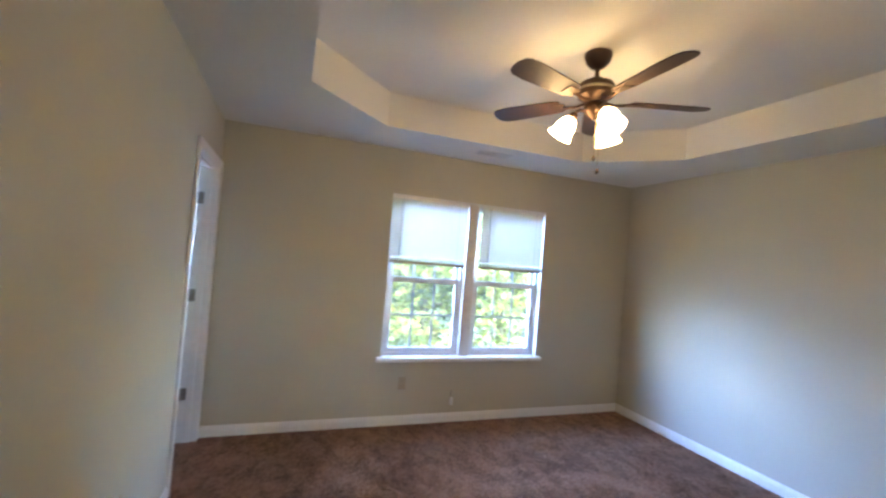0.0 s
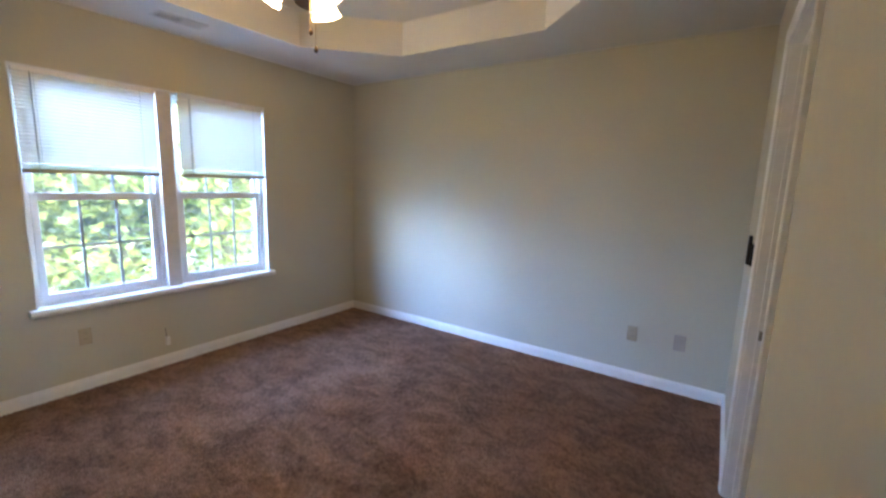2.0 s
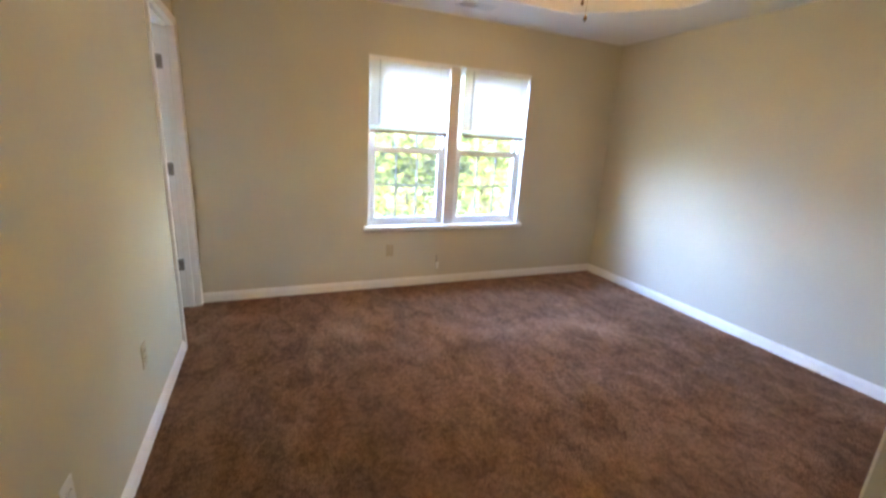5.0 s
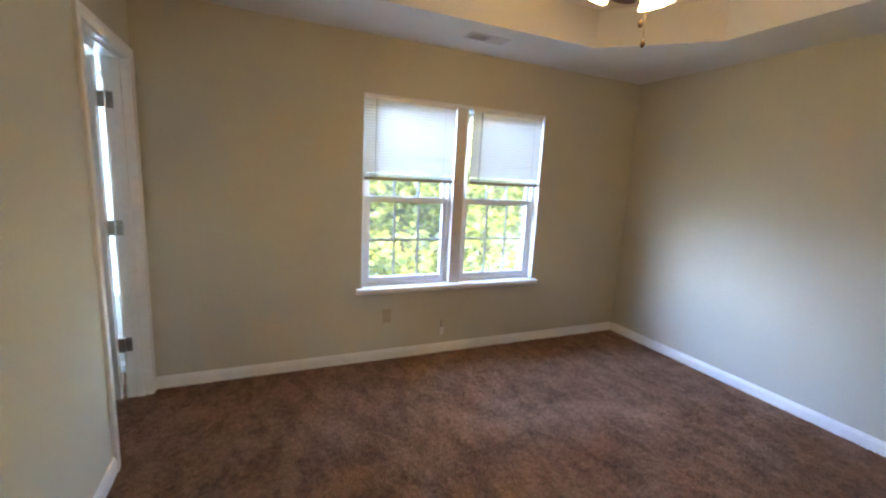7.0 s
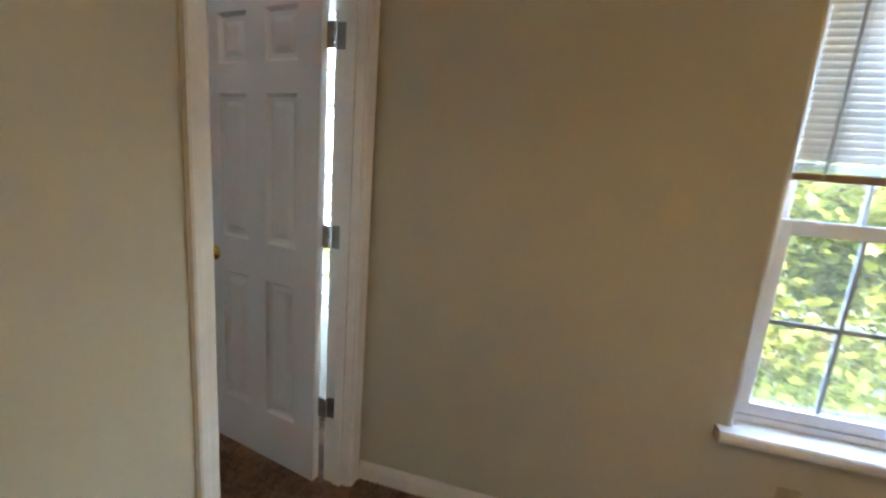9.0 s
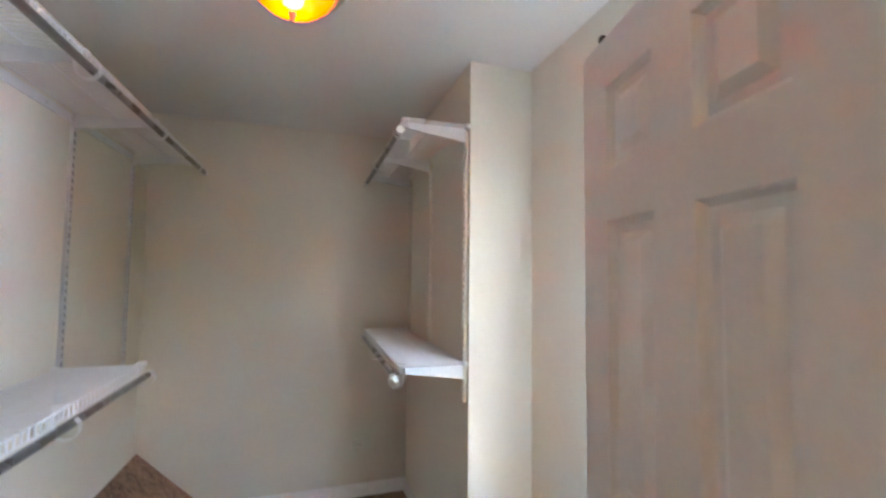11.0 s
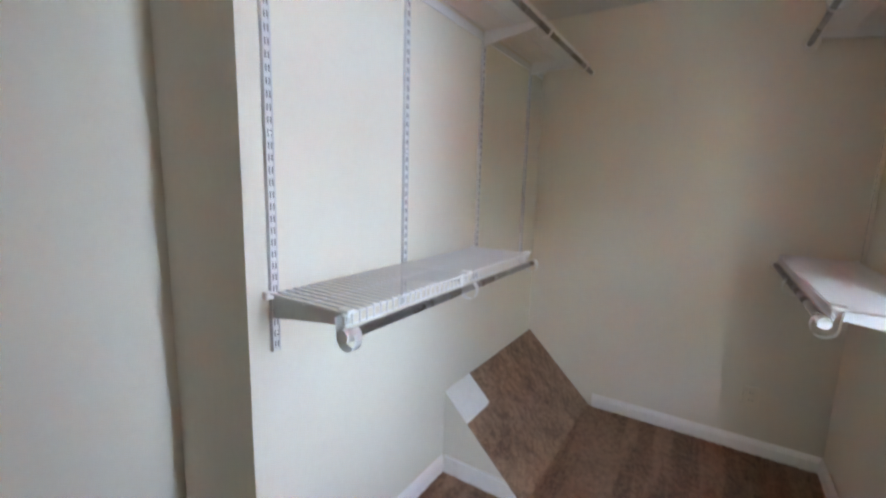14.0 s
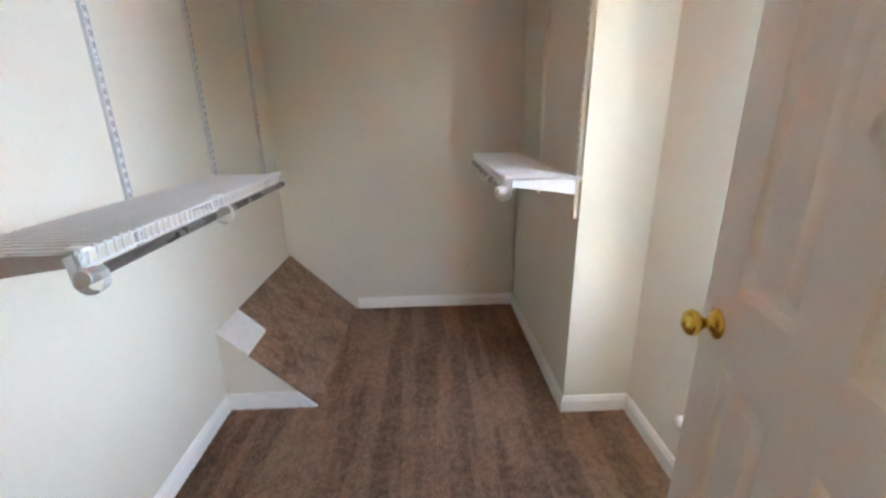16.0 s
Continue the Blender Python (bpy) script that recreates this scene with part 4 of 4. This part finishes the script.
LEFT_UP = (-0.814, -1.392, -1.980, -2.575)
RIGHT_UP = (-1.655, -2.235, -2.735)
for x in LEFT_UP:
    upright(x, CL, 1, 0.935, 2.125, "white slotted upright screwed to the shelf wall", TRACK)
for x in RIGHT_UP:
    upright(x, CR, -1, 0.935, 2.125, "slotted upright painted in the cream wall colour", CREAM)
wire_shelf(-1.945, -0.790, CL, 1, 1.104, LEFT_UP[:3], (-0.800, -1.990), "white wire shelf with a hanging rod, lower tier")
wire_shelf(-2.800, -0.790, CL, 1, 2.137, LEFT_UP, (-0.800, -2.770), "white wire shelf with a hanging rod near the ceiling", True)
wire_shelf(-2.790, -1.632, CR, -1, 1.106, RIGHT_UP, (-1.665, -2.760), "white wire shelf on the short wall, lower tier")
wire_shelf(-2.790, -1.625, CR, -1, 2.148, RIGHT_UP, (-1.655, -2.760), "white wire shelf on the short wall near the ceiling")


# ---- outdoors ----
GZ = -3.1
bm = B()
bmesh.ops.create_grid(bm, x_segments=40, y_segments=40, size=400, matrix=Matrix.Translation((0, 0, GZ)))
solid("ground", bm, GRASS, "green lawn round the house", "lawn")
bm = B()
box(bm, -60, 60, 9.5, 16.5, GZ - 0.1, GZ + 0.02)
solid("road", bm, ASPHALT, "grey asphalt street", "road")
bm = B()
box(bm, -60, 60, 9.3, 9.5, GZ - 0.1, GZ + 0.14, 0.02)
solid("kerb", bm, CONCRETE, "pale concrete kerb", "kerb")
bm = B()
box(bm, CX - 0.12, RX + 0.15, -5.4, 0.14, GZ, -0.26)
solid("wall_lower_storey", bm, SIDING, "tan siding of the storey below", "wall")


def tree(x, y, height, spread, leaves, seed, low=0.36):
    rng = random.Random(seed)
    root = thing("tree", (x, y, GZ), "broad leafy tree with yellow-green leaves in sun", "tree")
    bm = B()
    tips = []
    pts = [Vector((x, y, GZ - 0.1)), Vector((x + 0.05, y - 0.05, GZ + height * 0.25)), Vector((x - 0.05, y, GZ + height * 0.55)), Vector((x, y, GZ + height * 0.9))]
    for (a, b), (ra, rb) in zip(zip(pts, pts[1:]), ((0.17, 0.13), (0.13, 0.08), (0.08, 0.025))):
        cyl(bm, a, b, ra, rb, 12)
    part("trunk", bm, BARK, root)
    for k in range(34):
        h_ = low + (0.90 - low) * rng.random()
        base = Vector((x, y, GZ + height * h_))
        ang = 2.4 * k + rng.uniform(-0.3, 0.3)
        reach = spread * (1.05 - 0.55 * abs(h_ - 0.45) / 0.5) * rng.uniform(0.7, 1.0)
        tip = base + Vector((math.cos(ang) * reach, math.sin(ang) * reach, rng.uniform(-0.1, 0.9)))
        midp = base.lerp(tip, 0.5) + Vector((0, 0, rng.uniform(0.0, 0.25)))
        bm = B()
        cyl(bm, base, midp, 0.040, 0.022, 7)
        cyl(bm, midp, tip, 0.022, 0.006, 7)
        part("limb", bm, BARK, root)
        tips += [base.lerp(tip, f) for f in (0.45, 0.65, 0.85, 1.0)]
    shape = [(0, 0), (0.30, 0.10), (0.52, 0.02), (0.46, 0.34), (0.62, 0.62), (0.26, 0.66), (0.0, 1.0), (-0.26, 0.66), (-0.62, 0.62), (-0.46, 0.34), (-0.52, 0.02), (-0.30, 0.10)]
    verts, faces = [], []
    for k in range(leaves):
        c = rng.choice(tips)
        p = c + Vector((rng.gauss(0, 0.30), rng.gauss(0, 0.30), rng.gauss(-0.05, 0.24)))
        size = rng.uniform(0.075, 0.145)
        m = pose(p.x, p.y, p.z, rng.uniform(-75, 25), rng.uniform(-35, 35), rng.uniform(0, 360))
        i = len(verts)
        for u, v in shape:
            verts.append(m @ Vector((u * size, v * size, 0.10 * size * abs(u) - 0.12 * size * v)))
        faces.append(tuple(range(i, i + 12)))
    me = bpy.data.meshes.new("crown")
    me.from_pydata([tuple(v - Vector((x, y, GZ))) for v in verts], [], faces)
    me.materials.append(LEAF)
    crown = new("crown", me)
    crown.parent = root
    return root


tree(0.4, 5.4, 6.6, 2.3, 9000, 3)
tree(3.4, 5.0, 6.4, 2.3, 9000, 8)
tree(6.6, 5.8, 7.0, 2.5, 7000, 21)
tree(-3.0, 6.0, 7.0, 2.5, 6000, 33)
tree(3.2, 18.6, 8.5, 3.0, 5000, 41, 0.15)
tree(-2.6, 19.5, 8.0, 3.0, 4000, 52, 0.15)
tree(8.6, 19.0, 8.0, 3.4, 6000, 61, 0.15)
tree(14.0, 19.6, 8.5, 3.6, 6000, 72, 0.15)
tree(19.5, 20.4, 8.5, 3.8, 6000, 83, 0.15)
tree(1.9, 5.0, 5.6, 1.9, 6000, 94)
tree(5.1, 4.7, 6.2, 2.1, 8000, 105)
tree(8.8, 6.6, 7.0, 2.5, 7000, 116)


# ---- carpet pile: leaning tufts that part into brushed patches ----
def carpet_pile(spacing, zones, skip):
    rng = np.random.default_rng(5)
    pts = []
    for x0, x1, y0, y1 in zones:
        gx, gy = np.meshgrid(np.arange(x0, x1, spacing), np.arange(y0, y1, spacing))
        p = np.stack([gx.ravel(), gy.ravel()], 1)
        pts.append(p + rng.uniform(-0.45, 0.45, p.shape) * spacing)
    p = np.concatenate(pts)
    x0, x1, y0, y1 = skip
    p = p[~((p[:, 0] > x0) & (p[:, 0] < x1) & (p[:, 1] > y0) & (p[:, 1] < y1))]
    n = len(p)
    lean = np.array([noise.noise_vector(Vector((x * 2.6, y * 2.6, 3.1)))[:2] for x, y in p]) * 0.9
    lean += np.array([noise.noise_vector(Vector((x * 9.0, y * 9.0, 7.7)))[:2] for x, y in p]) * 0.6
    lean += rng.normal(0, 0.30, (n, 2))
    high = rng.uniform(0.0065, 0.0115, n)
    turn = rng.uniform(0, 6.283, n)
    verts = np.zeros((n, 4, 3))
    for k in range(3):
        a = turn + k * 2.0944
        verts[:, k, 0] = p[:, 0] + np.cos(a) * spacing * 0.62
        verts[:, k, 1] = p[:, 1] + np.sin(a) * spacing * 0.62
        verts[:, k, 2] = -0.001
    verts[:, 3, :2] = p + lean * high[:, None]
    verts[:, 3, 2] = high
    base = np.arange(n)[:, None] * 4
    tris = np.stack([base + np.array(f) for f in ((0, 1, 3), (1, 2, 3), (2, 0, 3))], 1).reshape(-1, 3)
    me = bpy.data.meshes.new("carpet_pile")
    me.vertices.add(n * 4)
    me.vertices.foreach_set("co", verts.ravel())
    me.loops.add(len(tris) * 3)
    me.loops.foreach_set("vertex_index", tris.ravel().astype(np.int32))
    me.polygons.add(len(tris))
    me.polygons.foreach_set("loop_start", np.arange(len(tris), dtype=np.int32) * 3)
    me.update(calc_edges=True)
    me.materials.append(CARPET)
    return tagged(new("carpet_pile", me), "dense brown carpet pile brushed in patches and footmarks", "carpet", "", "stuff")


carpet_pile(0.0105, [(0.012, RX - 0.012, BY + 0.012, -0.012), (-T, 0.012, D0 + 0.012, D1 - 0.012), (COLX, -T - 0.012, VL + 0.012, CW - 0.012),
                     (PILX + 0.012, COLX, CL + 0.012, CW - 0.012), (CX + 0.012, PILX + 0.012, CL + 0.012, CR - 0.012)], (CX, WX + 0.012, CL, WY - 0.004))
